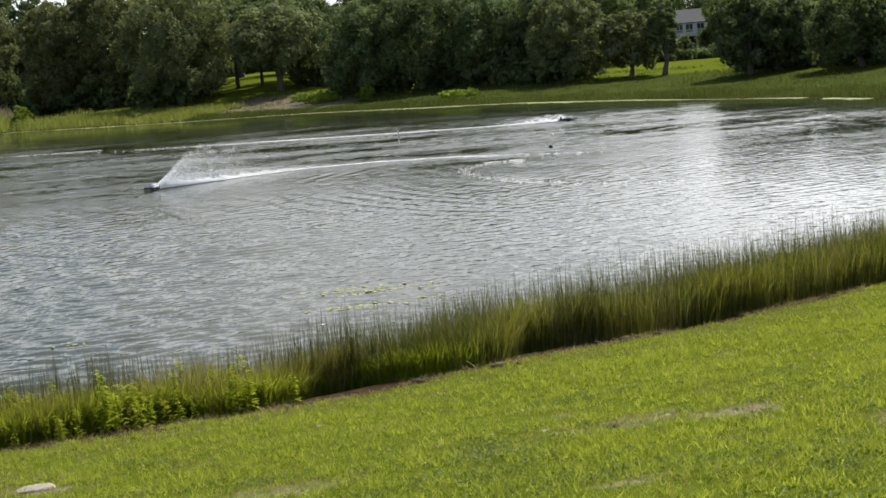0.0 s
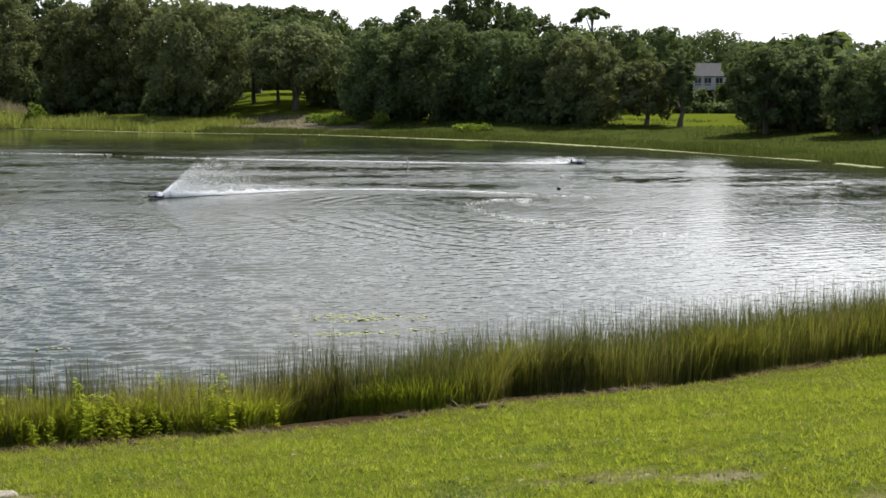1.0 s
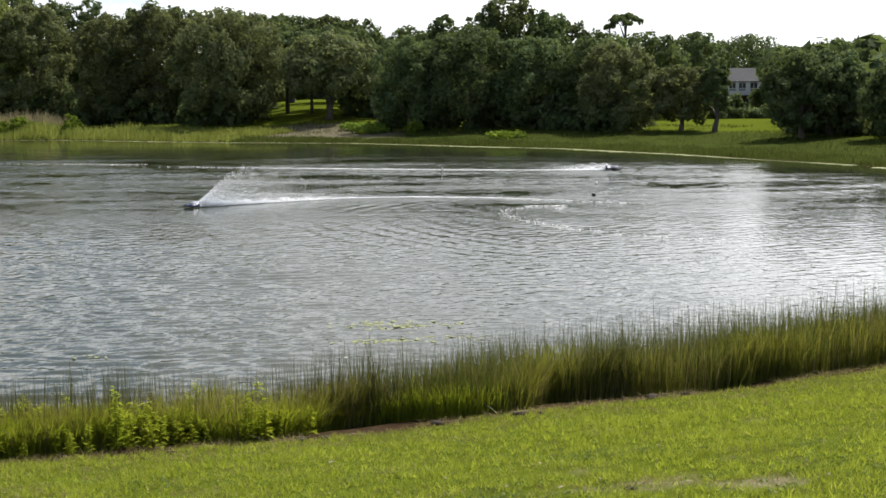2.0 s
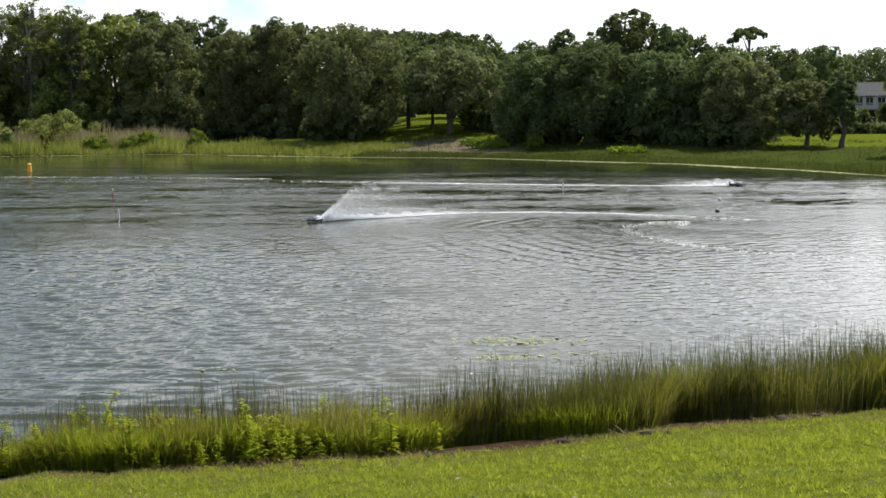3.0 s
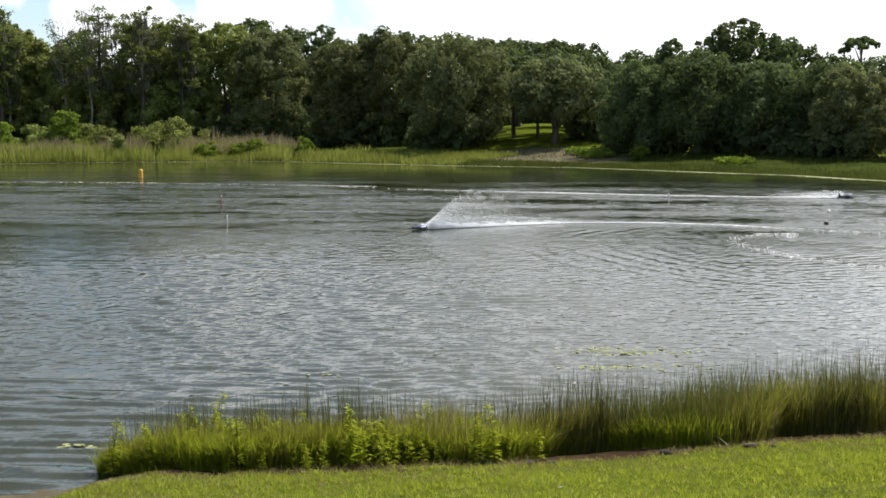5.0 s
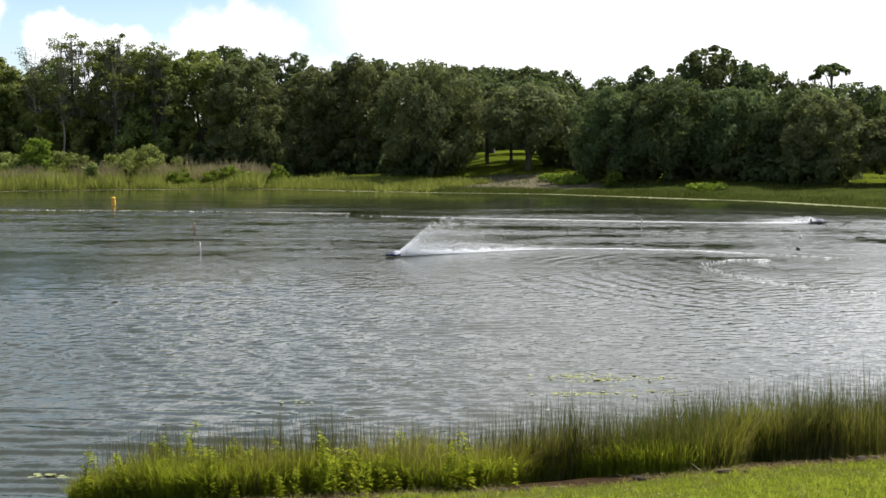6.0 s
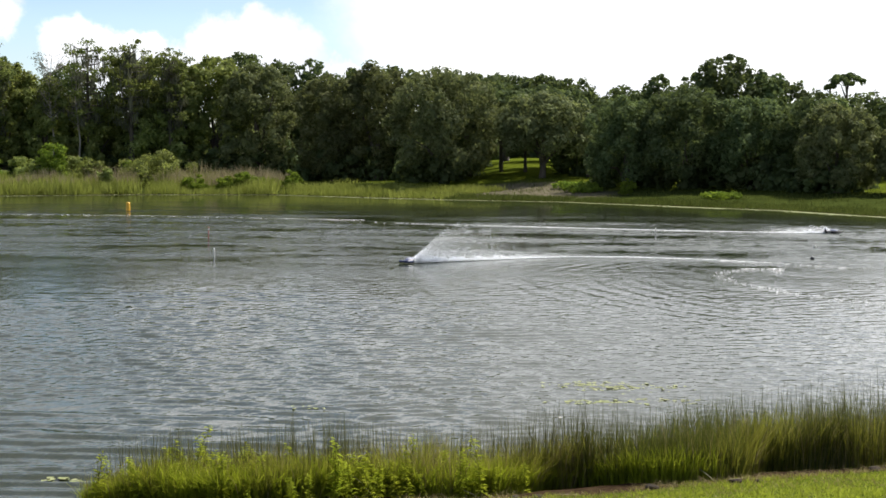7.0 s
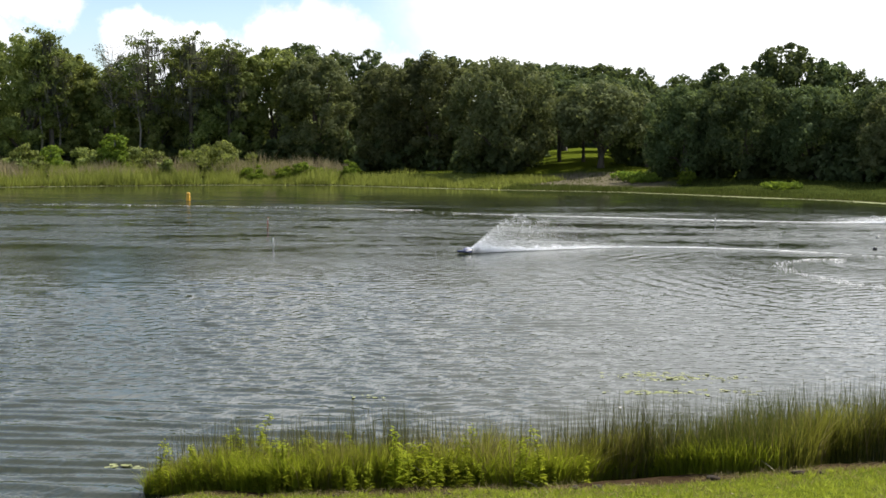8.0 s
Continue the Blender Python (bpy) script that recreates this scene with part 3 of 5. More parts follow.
# ---------------------------------------------------------------- trees
def crown_cloud(rng, lobes, count, size):
    """Leaf sprays over many uneven lobes, each (centre, radius, squash), which are broken up into smaller tufts."""
    cs, ns = [], []
    weight = np.array([r * r for _, r, _ in lobes])
    mid = np.mean([c for c, _, _ in lobes], axis=0)
    for (c, r, squash), w in zip(lobes, weight / weight.sum()):
        k = max(12, int(0.72 * count * w))
        away = unit(c - mid)
        tufts = int(np.clip(6 + 3.5 * r, 7, 14))
        td = unit(rng.normal(size=(tufts, 3)) + 0.6 * away + np.array([0, 0, 0.25]))
        tc = td * (r * rng.uniform(0.30, 0.62, tufts))[:, None] * np.array([1, 1, squash])
        tr = r * rng.uniform(0.38, 0.66, tufts)
        pick = rng.choice(tufts, k, p=tr ** 2 / (tr ** 2).sum())
        d = unit(rng.normal(size=(k, 3)) + 0.5 * td[pick] + np.array([0, 0, 0.2]))
        rad = tr[pick] * rng.uniform(0.45, 1.08, k) ** 0.6
        stray = rng.random(k) < 0.06
        rad = np.where(stray, rad * rng.uniform(1.0, 1.25, k), rad)
        cs.append(c + tc[pick] + d * rad[:, None] * np.array([1, 1, 0.85]))
        ns.append(unit(d + 0.25 * td[pick] + 0.45 * rng.normal(size=(k, 3))))
    return cards(np.concatenate(cs), np.concatenate(ns), 1.16 * size, rng)


def fit_lobes(lobes, half_width, top):
    """Stretch a set of lobes so that the crown just reaches its half width and its top."""
    tallest = max(c[2] + r * q for c, r, q in lobes)
    widest = max(math.hypot(c[0], c[1]) + r for c, r, q in lobes)
    k, m = half_width / widest, top / tallest
    return [(c * (k, k, m), r * k, q * m / k) for c, r, q in lobes]


def limb(points, radii, parent, material, sides=6):
    v, f = tubes([(np.array(points), radii)], sides)
    return part("limb", mesh("limb", v, f, material, True), parent)


def live_oak(x, y, top, spread, low, seed, mossy):
    """A broad oak: short trunk, spreading limbs and a crown of many rounded lobes; low is where the crown begins."""
    rng = np.random.default_rng(1000 + seed)
    ground = height(x, y)
    h, w = top - ground, spread / 2 * 1.12
    tree = tagged(empty("live_oak", x, y, ground - 0.1), ("dense dark green oak with a rounded crown", "broad evergreen oak hung with grey moss", "leafy woodland tree, its green lightened to look sunlit")[mossy], "tree", "trees round the lake")
    z0 = h * low
    mid, half = (z0 + h) / 2, (h - z0) / 2
    lobes = []
    n = 50 if spread > 5 else 24
    for k in range(n):
        u = -1.0 + 1.95 * ((k + 0.5) / n)
        ang = k * 2.4 + rng.uniform(-0.5, 0.5)
        out = math.sqrt(max(0.06, 1 - min(u, 0.98) ** 2.4)) if u > 0 else 1.0 - 0.22 * abs(u) ** 2
        r = w * rng.uniform(0.18, 0.34)
        out *= rng.uniform(0.80, 1.10)
        c = np.array([math.cos(ang) * out * (w - r), math.sin(ang) * out * (w - r), mid + u * (half - r * 0.6)])
        lobes.append((c, r, rng.uniform(0.6, 0.85)))
    lobes.append((np.array([0, 0, mid]), w * 0.62, 0.85 * half / w))
    lobes.append((np.array([0, 0, mid + half * 0.42]), w * 0.52, 0.8 * half / w))
    lobes = fit_lobes(lobes, w, h * 1.05)
    fork = max(z0 * 0.85, h * 0.14)
    bend = rng.uniform(-0.3, 0.3, 2)
    tr = (0.030 if seed < 52 else 0.014) * h + 0.05
    v, f = tubes([(np.array([(0, 0, -0.3), (bend[0] * 0.4, bend[1] * 0.4, fork * 0.5), (bend[0], bend[1], fork), (0, 0, mid)]), (tr * 1.5, tr, tr * 0.85, tr * 0.3))])
    part("trunk", mesh("trunk", v, f, BARK, True), tree)
    for k in rng.choice(n, 5, replace=False):
        c = lobes[k][0]
        limb([(bend[0], bend[1], fork * 0.9), (*(c[:2] * 0.45), (fork + c[2]) / 2 + 0.4), tuple(c)], (tr * 0.5, tr * 0.3, tr * 0.1), tree, BARK)
    count = int(min(22000, 3200 + 125 * spread * h))
    if seed > 23:
        count = int(count * 0.34)
    leaf = 0.34 if seed > 23 else 0.20 if 13 < seed else 0.25
    if 13 < seed < 24:
        count = int(count * 1.5)
    v, f = crown_cloud(rng, lobes, count, leaf)
    part("crown", mesh("crown", v, f, (OAK, MOSSY, LIT_WOODS)[mossy]), tree, kind="stuff")
    return tree


def thicket(x, y, spread, tall, seed, leafy=45, leaf=0.40):
    """Dark undergrowth between and behind the trees."""
    rng = np.random.default_rng(5000 + seed)
    ground = height(x, y)
    bush = tagged(empty("thicket", x, y, ground - 0.1), "dark green undergrowth beneath the trees", "undergrowth", "undergrowth under the trees")
    lobes = []
    for k in range(14):
        ang, u = k * 2.4, (k + 0.5) / 14
        r = spread * rng.uniform(0.14, 0.24)
        rad = (spread / 2 - r * 0.7) * rng.uniform(0.3, 1)
        lobes.append((np.array([math.cos(ang) * rad, math.sin(ang) * rad, u * (tall - r * 0.7)]), r, 0.8))
    v, f = tubes([(np.array([(0, 0, -0.2), (0.1, 0, tall * 0.4), (0, 0.1, tall * 0.8)]), (0.09, 0.06, 0.02))], 5)
    part("stem", mesh("stem", v, f, BARK, True), bush)
    v, f = crown_cloud(rng, lobes, int(500 + leafy * spread * tall), leaf)
    part("foliage", mesh("foliage", v, f, OAK), bush, kind="stuff")
    return bush


def cypress(x, y, top, spread, seed):
    """A tall, half-bare cypress: straight trunk, level boughs in tiers, grey moss hanging from them."""
    rng = np.random.default_rng(2000 + seed)
    ground = height(x, y)
    h = top - ground
    tree = tagged(empty("cypress", x, y, ground - 0.1), "tall thin cypress with hanging grey moss", "tree", "trees round the lake")
    runs = [(np.array([(0, 0, -0.3), (0.1, 0, h * 0.3), (-0.1, 0.1, h * 0.65), (0.05, 0, h * 0.98)]), (0.45, 0.3, 0.2, 0.04))]
    leafs, moss, ln, mn = [], [], [], []
    for k in range(34):
        t = 0.42 + 0.55 * (k + rng.uniform(0, 0.8)) / 34
        ang = k * 2.4 + rng.uniform(-0.6, 0.6)
        reach = spread / 2 * rng.uniform(0.35, 1.25) * min(1.0, (1.12 - t) / 0.30)
        a = np.array([0, 0, h * t - 0.3])
        way = np.array([math.cos(ang), math.sin(ang), 0.0])
        mid, b = a + way * reach * 0.55 + (0, 0, rng.uniform(-0.1, 0.35)), a + way * reach + (0, 0, rng.uniform(0.1, 1.3))
        limb([a, mid, b], (0.10, 0.065, 0.025), tree, BARK, 5)
        for spot in (mid * 0.4 + b * 0.6, b, b + rng.normal(0, 0.35, 3)):
            if rng.random() < 0.25:
                continue
            m = int(rng.uniform(26, 60))
            leafs.append(spot + (0, 0, 0.15) + rng.normal(size=(m, 3)) * np.array((0.36, 0.36, 0.17)) * rng.uniform(0.7, 1.4))
        m = 34
        s = rng.uniform(0.15, 1.0, m)[:, None]
        moss.append(np.where(s < 0.55, a + (mid - a) * s / 0.55, mid + (b - mid) * (s - 0.55) / 0.45) + np.stack([rng.normal(0, 0.12, m), rng.normal(0, 0.12, m), -rng.uniform(0.0, 0.9, m)], 1))
    v, f = tubes(runs, 6)
    part("trunk", mesh("trunk", v, f, BARK, True), tree)
    c = np.concatenate(leafs)
    v, f = cards(c, unit(rng.normal(size=c.shape) + (0, 0, 0.5)), 0.24, rng)
    part("crown", mesh("crown", v, f, CYPRESS), tree, kind="stuff")
    c = np.concatenate(moss)
    v, f = blades(c - (0, 0, 0.7), rng.uniform(0.5, 1.1, len(c)), rng.uniform(0.06, 0.14, len(c)), rng.normal(0, 0.08, (len(c), 2)), rng)
    part("moss", mesh("moss", v, f, MOSS), tree, "grey hanging moss", "stuff")
    return tree


def stone_pine(x, y, top, spread, seed):
    """A far tall pine with a bare trunk and a flat umbrella crown."""
    rng = np.random.default_rng(3000 + seed)
    ground = height(x, y)
    h = top - ground
    tree = tagged(empty("pine", x, y, ground - 0.1), "tall bare-trunked pine with an umbrella crown", "tree", "trees round the lake")
    runs = [(np.array([(-spread * 0.1, 0, -0.3), (0, 0, h * 0.6), (0, 0, h * 0.93)]), (0.4, 0.26, 0.08))]
    lobes = []
    for k in range(16):
        ang, rad = k * 2.4, spread / 2 * math.sqrt((k + 0.5) / 16) * 0.8
        c = np.array([math.cos(ang) * rad, math.sin(ang) * rad, h - 0.8 - 0.28 * rad * rad / max(spread / 4, 0.5) + rng.uniform(-0.2, 0.2)])
        lobes.append((c, spread * 0.10 + 0.12, 0.5))
        if k % 3 == 0:
            limb([(0, 0, h - spread * (0.45 + 0.02 * k) - 0.5), (*(c[:2] * 0.5), c[2] - 0.6), tuple(c)], (0.10, 0.06, 0.02), tree, BARK)
    v, f = tubes(runs, 6)
    part("trunk", mesh("trunk", v, f, BARK, True), tree)
    v, f = crown_cloud(rng, lobes, int(300 + 170 * spread), 0.3)
    part("crown", mesh("crown", v, f, OAK), tree, kind="stuff")
    return tree


def bare_tree(x, y, top, spread, seed, twigs=0):
    """A pale, nearly leafless tree at the edge of the wood."""
    rng = np.random.default_rng(6000 + seed)
    ground = height(x, y)
    h = top - ground
    tree = tagged(empty("bare_tree", x, y, ground - 0.1), "pale nearly leafless tree at the edge of the wood", "tree", "trees round the lake")
    v, f = tubes([(np.array([(0, 0, -0.3), (0.35, 0, h * 0.35), (-0.25, 0.1, h * 0.7), (0.3, 0, h)]), (0.15, 0.11, 0.07, 0.02))], 7)
    part("trunk", mesh("trunk", v, f, PALE, True), tree)
    tips = []
    for k in range(14):
        t = rng.uniform(0.4, 0.95)
        ang = rng.uniform(0, 6.28)
        a = np.array([0, 0, h * t])
        b = a + np.array([math.cos(ang), math.sin(ang), rng.uniform(0.5, 1.3)]) * spread * 0.5 * rng.uniform(0.5, 1.0)
        limb([a, (a + b) / 2 + (0, 0, -0.15), b], (0.07, 0.045, 0.012), tree, PALE, 5)
        tips.append(a + (b - a) * rng.uniform(0.4, 1.1, (twigs, 1)) + rng.normal(0, 0.35, (twigs, 3)))
    fine = []
    for k in range(70):
        ang, t = rng.uniform(0, 6.28), rng.uniform(0.55, 0.98)
        a = np.array([0, 0, h * t]) + np.array([math.cos(ang), math.sin(ang), 0.5]) * spread * 0.32 * rng.uniform(0.2, 1)
        b = a + np.array([math.cos(ang), math.sin(ang), rng.uniform(0.2, 1.5)]) * spread * 0.22
        fine.append((np.array([a, (a + b) / 2 + rng.normal(0, 0.1, 3), b]), (0.03, 0.022, 0.008)))
    v, f = tubes(fine, 4)
    part("twig_spray", mesh("twig_spray", v, f, PALE), tree, kind="stuff")
    if twigs:
        c = np.concatenate(tips)
        v, f = cards(c, unit(rng.normal(size=c.shape)), 0.16, rng, 2.0)
        part("foliage", mesh("foliage", v, f, MOSS), tree, kind="stuff")
    return tree


def shrub(x, y, top, spread, seed):
    """A leafy bush on the far bank."""
    rng = np.random.default_rng(4000 + seed)
    ground = height(x, y)
    h = max(0.8, top - ground)
    bush = tagged(empty("shrub", x, y, ground - 0.05), "light green leafy bush on the bank" if 1 < seed < 6 else "green leafy bush on the bank", "shrub", "bushes on the far bank")
    lobes = []
    n = 36
    for k in range(n):
        ang, u = k * 2.4, (k + 0.5) / n
        r = max(spread, h) * rng.uniform(0.09, 0.16)
        rad = (spread / 2 - r * 0.5) * rng.uniform(0.2, 1.1)
        c = np.array([math.cos(ang) * rad, math.sin(ang) * rad, r * 0.5 + (h - 1.3 * r) * rng.uniform(0.0, 1.0) * (1.05 - 0.5 * rad / (spread / 2))])
        lobes.append((c, r, 0.5))
        if k % 5 == 0:
            v, f = tubes([(np.array([(c[0] * 0.1, c[1] * 0.1, -0.1), (c[0] * 0.6, c[1] * 0.6, c[2] * 0.55), tuple(c)]), (0.05, 0.035, 0.012))], 5)
            part("stem", mesh("stem", v, f, BARK, True), bush)
    v, f = crown_cloud(rng, lobes, int(600 + 130 * spread * h), 0.20)
    part("foliage", mesh("foliage", v, f, SHRUB if 1 < seed < 6 or seed in (9, 10, 11, 12, 13, 15, 17, 19, 21, 22) else LIT_WOODS), bush, kind="stuff")
    return bush


live_oak(-88.7, 167.6, 17.5, 11.1, 0.1, 1, 2)
live_oak(-84.3, 170.7, 15.6, 8.2, 0.1, 2, 2)
live_oak(-80.1, 172.8, 13.8, 8.2, 0.12, 3, 2)
live_oak(-70.4, 178.6, 16.7, 8.2, 0.1, 4, 2)
live_oak(-64.0, 178.9, 15.5, 7.4, 0.1, 5, 2)
live_oak(-74.4, 175.3, 11.4, 8.2, 0.1, 6, 2)
live_oak(-67.1, 177.8, 10.3, 8.9, 0.05, 7, 2)
live_oak(-53.9, 178.9, 15.3, 10.9, 0.06, 8, 1)
live_oak(-60.2, 182.3, 16.6, 9.7, 0.1, 9, 2)
live_oak(-43.3, 176.2, 13.7, 10.6, 0.05, 10, 1)
live_oak(-37.4, 174.0, 14.9, 10.4, 0.08, 11, 1)
live_oak(-26.8, 160.8, 13.6, 12.7, 0.06, 12, 1)
live_oak(-15.6, 159.2, 10.9, 11.5, 0.24, 13, 1)
live_oak(-5.9, 147.9, 9.9, 8.7, 0.05, 14, 0)
live_oak(-0.0, 146.0, 10.8, 10.8, 0.03, 15, 0)
live_oak(6.2, 143.9, 9.8, 9.5, 0.03, 16, 0)
live_oak(11.9, 141.5, 9.6, 8.9, 0.04, 17, 0)
live_oak(13.6, 135.5, 8.9, 8.0, 0.05, 18, 1)
live_oak(19.1, 132.8, 6.9, 5.5, 0.12, 19, 1)
live_oak(21.7, 130.4, 7.1, 2.8, 0.26, 20, 0)
live_oak(26.5, 117.1, 7.6, 6.4, 0.10, 21, 0)
live_oak(29.2, 118.6, 7.7, 6.7, 0.1, 22, 0)
live_oak(33.2, 109.2, 7.1, 8.0, 0.05, 23, 0)
live_oak(-26.3, 213.4, 15.6, 10.1, 0.42, 24, 0)
live_oak(-98.1, 174.3, 17.6, 13.3, 0.15, 25, 0)
live_oak(-92.8, 183.9, 17.6, 9.6, 0.15, 26, 0)
live_oak(-85.2, 191.9, 15.9, 9.8, 0.15, 27, 0)
live_oak(-74.7, 201.6, 17.7, 10.1, 0.15, 28, 0)
live_oak(-63.9, 205.3, 18.5, 9.2, 0.15, 29, 0)
live_oak(-57.1, 202.1, 16.9, 9.8, 0.15, 30, 0)
live_oak(-52.5, 201.2, 17.0, 6.5, 0.15, 31, 0)
live_oak(-47.7, 204.5, 16.0, 9.8, 0.15, 32, 0)
live_oak(-39.4, 196.1, 15.9, 10.9, 0.15, 33, 0)
live_oak(-30.0, 193.7, 15.0, 8.4, 0.15, 34, 0)
live_oak(-15.5, 197.4, 14.1, 8.5, 0.15, 35, 0)
live_oak(-10.9, 184.7, 11.5, 6.5, 0.15, 36, 0)
live_oak(-7.6, 189.8, 12.6, 8.9, 0.15, 37, 0)
live_oak(-3.5, 186.0, 13.9, 5.1, 0.15, 38, 0)
live_oak(5.0, 179.9, 15.8, 8.8, 0.15, 39, 0)
live_oak(12.0, 189.6, 13.3, 8.2, 0.15, 40, 0)
live_oak(16.5, 189.3, 12.1, 8.9, 0.15, 41, 0)
live_oak(21.8, 178.7, 11.4, 9.8, 0.15, 42, 0)
live_oak(28.8, 187.9, 11.8, 8.2, 0.15, 43, 0)
live_oak(48.7, 257.6, 13.7, 13.3, 0.15, 44, 0)
live_oak(53.1, 252.6, 11.7, 11.1, 0.15, 45, 0)
live_oak(43.7, 195.3, 9.9, 4.7, 0.15, 46, 0)
live_oak(45.8, 184.6, 10.6, 9.6, 0.15, 47, 0)
live_oak(51.2, 193.4, 10.8, 13.3, 0.15, 48, 0)
live_oak(54.1, 171.8, 9.9, 8.4, 0.15, 49, 0)
live_oak(1.5, 181.0, 13.8, 6.4, 0.15, 50, 0)
live_oak(9.2, 180.8, 14.1, 7.1, 0.15, 51, 0)
live_oak(-23.3, 184.0, 13.0, 8.0, 0.42, 52, 0)
live_oak(-20.0, 203.0, 15.0, 8.0, 0.45, 53, 0)
live_oak(-27.9, 198.0, 15.0, 8.0, 0.40, 54, 0)
live_oak(-13.2, 176.0, 12.0, 7.0, 0.35, 55, 0)
# the next five oaks are added to throw shade on the glade's lawn
live_oak(-21.6, 171.0, 11.5, 6.5, 0.46, 58, 0)
live_oak(-25.0, 168.5, 11.5, 6.0, 0.46, 59, 0)
live_oak(-18.4, 168.0, 11.0, 6.5, 0.42, 60, 0)
live_oak(-14.6, 169.5, 11.5, 7.0, 0.45, 62, 0)
live_oak(-17.4, 177.0, 12.5, 7.0, 0.45, 63, 0)
live_oak(-10.8, 163.0, 10.0, 6.5, 0.30, 61, 0)
live_oak(41.0, 262.0, 13.0, 11.0, 0.1, 56, 0)
live_oak(47.0, 272.0, 13.0, 12.0, 0.1, 57, 0)
cypress(-74.2, 173.2, 18.5, 7.6, 71)
cypress(-69.0, 174.2, 18.2, 6.5, 72)
cypress(-84.6, 167.0, 18.6, 6.0, 73)
cypress(-64.5, 176.0, 17.2, 5.5, 74)
stone_pine(22.5, 213.8, 16.2, 5.8, 81)
stone_pine(20.1, 213.1, 14.9, 1.8, 82)
shrub(-60.4, 160.5, 5.3, 9.0, 1)
shrub(-43.8, 158.3, 2.9, 2.6, 2)
shrub(-47.1, 158.8, 2.1, 3.6, 3)
shrub(-50.6, 155.8, 2.4, 2.8, 4)
shrub(-54.2, 155.6, 2.5, 3.2, 5)
shrub(-63.9, 153.7, 3.5, 1.7, 6)
shrub(-71.0, 160.5, 4.9, 5.6, 7)
shrub(-75.0, 157.5, 4.7, 5.6, 8)
shrub(-78.6, 155.2, 4.8, 5.0, 9)
shrub(3.1, 133.0, 1.0, 3.6, 10)
shrub(-7.5, 151.8, 3.3, 1.7, 11)
shrub(-9.5, 147.7, 1.9, 1.6, 12)
shrub(-71.9, 157.5, 6.4, 4.8, 13)
shrub(-29.4, 147.6, 1.4, 1.2, 14)
shrub(-11.7, 149.6, 1.9, 3.5, 15)
shrub(-80.6, 150.2, 4.0, 3.4, 16)
shrub(-63.4, 160.4, 4.3, 4.2, 17)
shrub(-67.3, 158.2, 4.6, 3.6, 18)
shrub(-49.0, 156.8, 2.7, 3.2, 19)
shrub(-80.0, 151.6, 5.0, 4.8, 20)
shrub(-10.2, 145.5, 1.6, 3.6, 21)
shrub(-5.5, 140.5, 2.4, 1.5, 22)
bare_tree(-83.9, 167.5, 15.9, 3.4, 1, 0)
bare_tree(-85.7, 166.2, 13.9, 2.5, 2, 6)
bare_tree(-78.0, 170.5, 16.7, 4.1, 3, 46)
bare_tree(-75.1, 171.8, 15.8, 2.2, 5, 10)

# Undergrowth along the foot of the wood, open where the lawns run back between the trees.
urng = np.random.default_rng(77)
for row, (off, tall, step) in enumerate(((20.5, 3.0, 3.6), (30.0, 5.0, 4.6), (52.0, 8.0, 6.5), (66.0, 8.0, 8.0))):
    turn = -30.0
    while turn < 24.0:
        reach = np.interp(turn, [-28, -26.5, -21.3, -15.8, -9.5, -4.7, -0.3, 4, 7.5, 8.6, 11.5, 14.6, 17.2, 25], [160.6, 161.4, 161.5, 157, 142.4, 136.8, 127.3, 119.8, 114.5, 108.5, 100, 95.3, 88.7, 80]) + off + urng.uniform(-1.5, 1.5)
        glade = -8.6 < turn < (-3.4 if row == 0 else -5.2) or 6.3 < turn < 12.6
        if row == 0 and turn < -11.0:
            reach += 13.0
        if row == 0 and turn > 12.0:
            reach += 8.0
        if row >= 2:
            reach += 50.0 if glade else 0.0
            glade = 9.0 < turn < 12.0
        if not glade:
            x, y = math.sin(radians(turn)) * reach, math.cos(radians(turn)) * reach
            thicket(x, y, step * 1.6, tall * urng.uniform(0.75, 1.2), int(turn * 10) + 400 + 1000 * row, *((6, 0.95) if row > 1 else (24, 0.46)))
        turn += math.degrees(step / reach)

thicket(40.4, 227.5, 5.0, 2.6, 9001)
thicket(45.6, 228.0, 6.0, 2.9, 9002)
thicket(50.4, 229.0, 5.0, 2.8, 9003)
thicket(30.6, 178.5, 4.6, 1.7, 9004)
thicket(33.6, 177.8, 5.0, 1.5, 9005)
thicket(36.8, 177.0, 4.6, 1.9, 9006)


# ---------------------------------------------------------------- far bank: marsh grass, floating scum
def along(line, count, rng, lo=0.0, hi=1.0):
    """Random places along a polyline: points and unit ways, spread by length."""
    seg = np.linalg.norm(np.diff(line, axis=0), axis=1)
    cum = np.r_[0, np.cumsum(seg)]
    s = rng.uniform(lo * cum[-1], hi * cum[-1], count)
    k = np.clip(np.searchsorted(cum, s) - 1, 0, len(seg) - 1)
    f = ((s - cum[k]) / seg[k])[:, None]
    return line[k] * (1 - f) + line[k + 1] * f, unit(np.diff(line, axis=0)[k])


def on_ground(p):
    return np.concatenate([p, lie(p[:, 0], p[:, 1])[0][:, None]], 1)


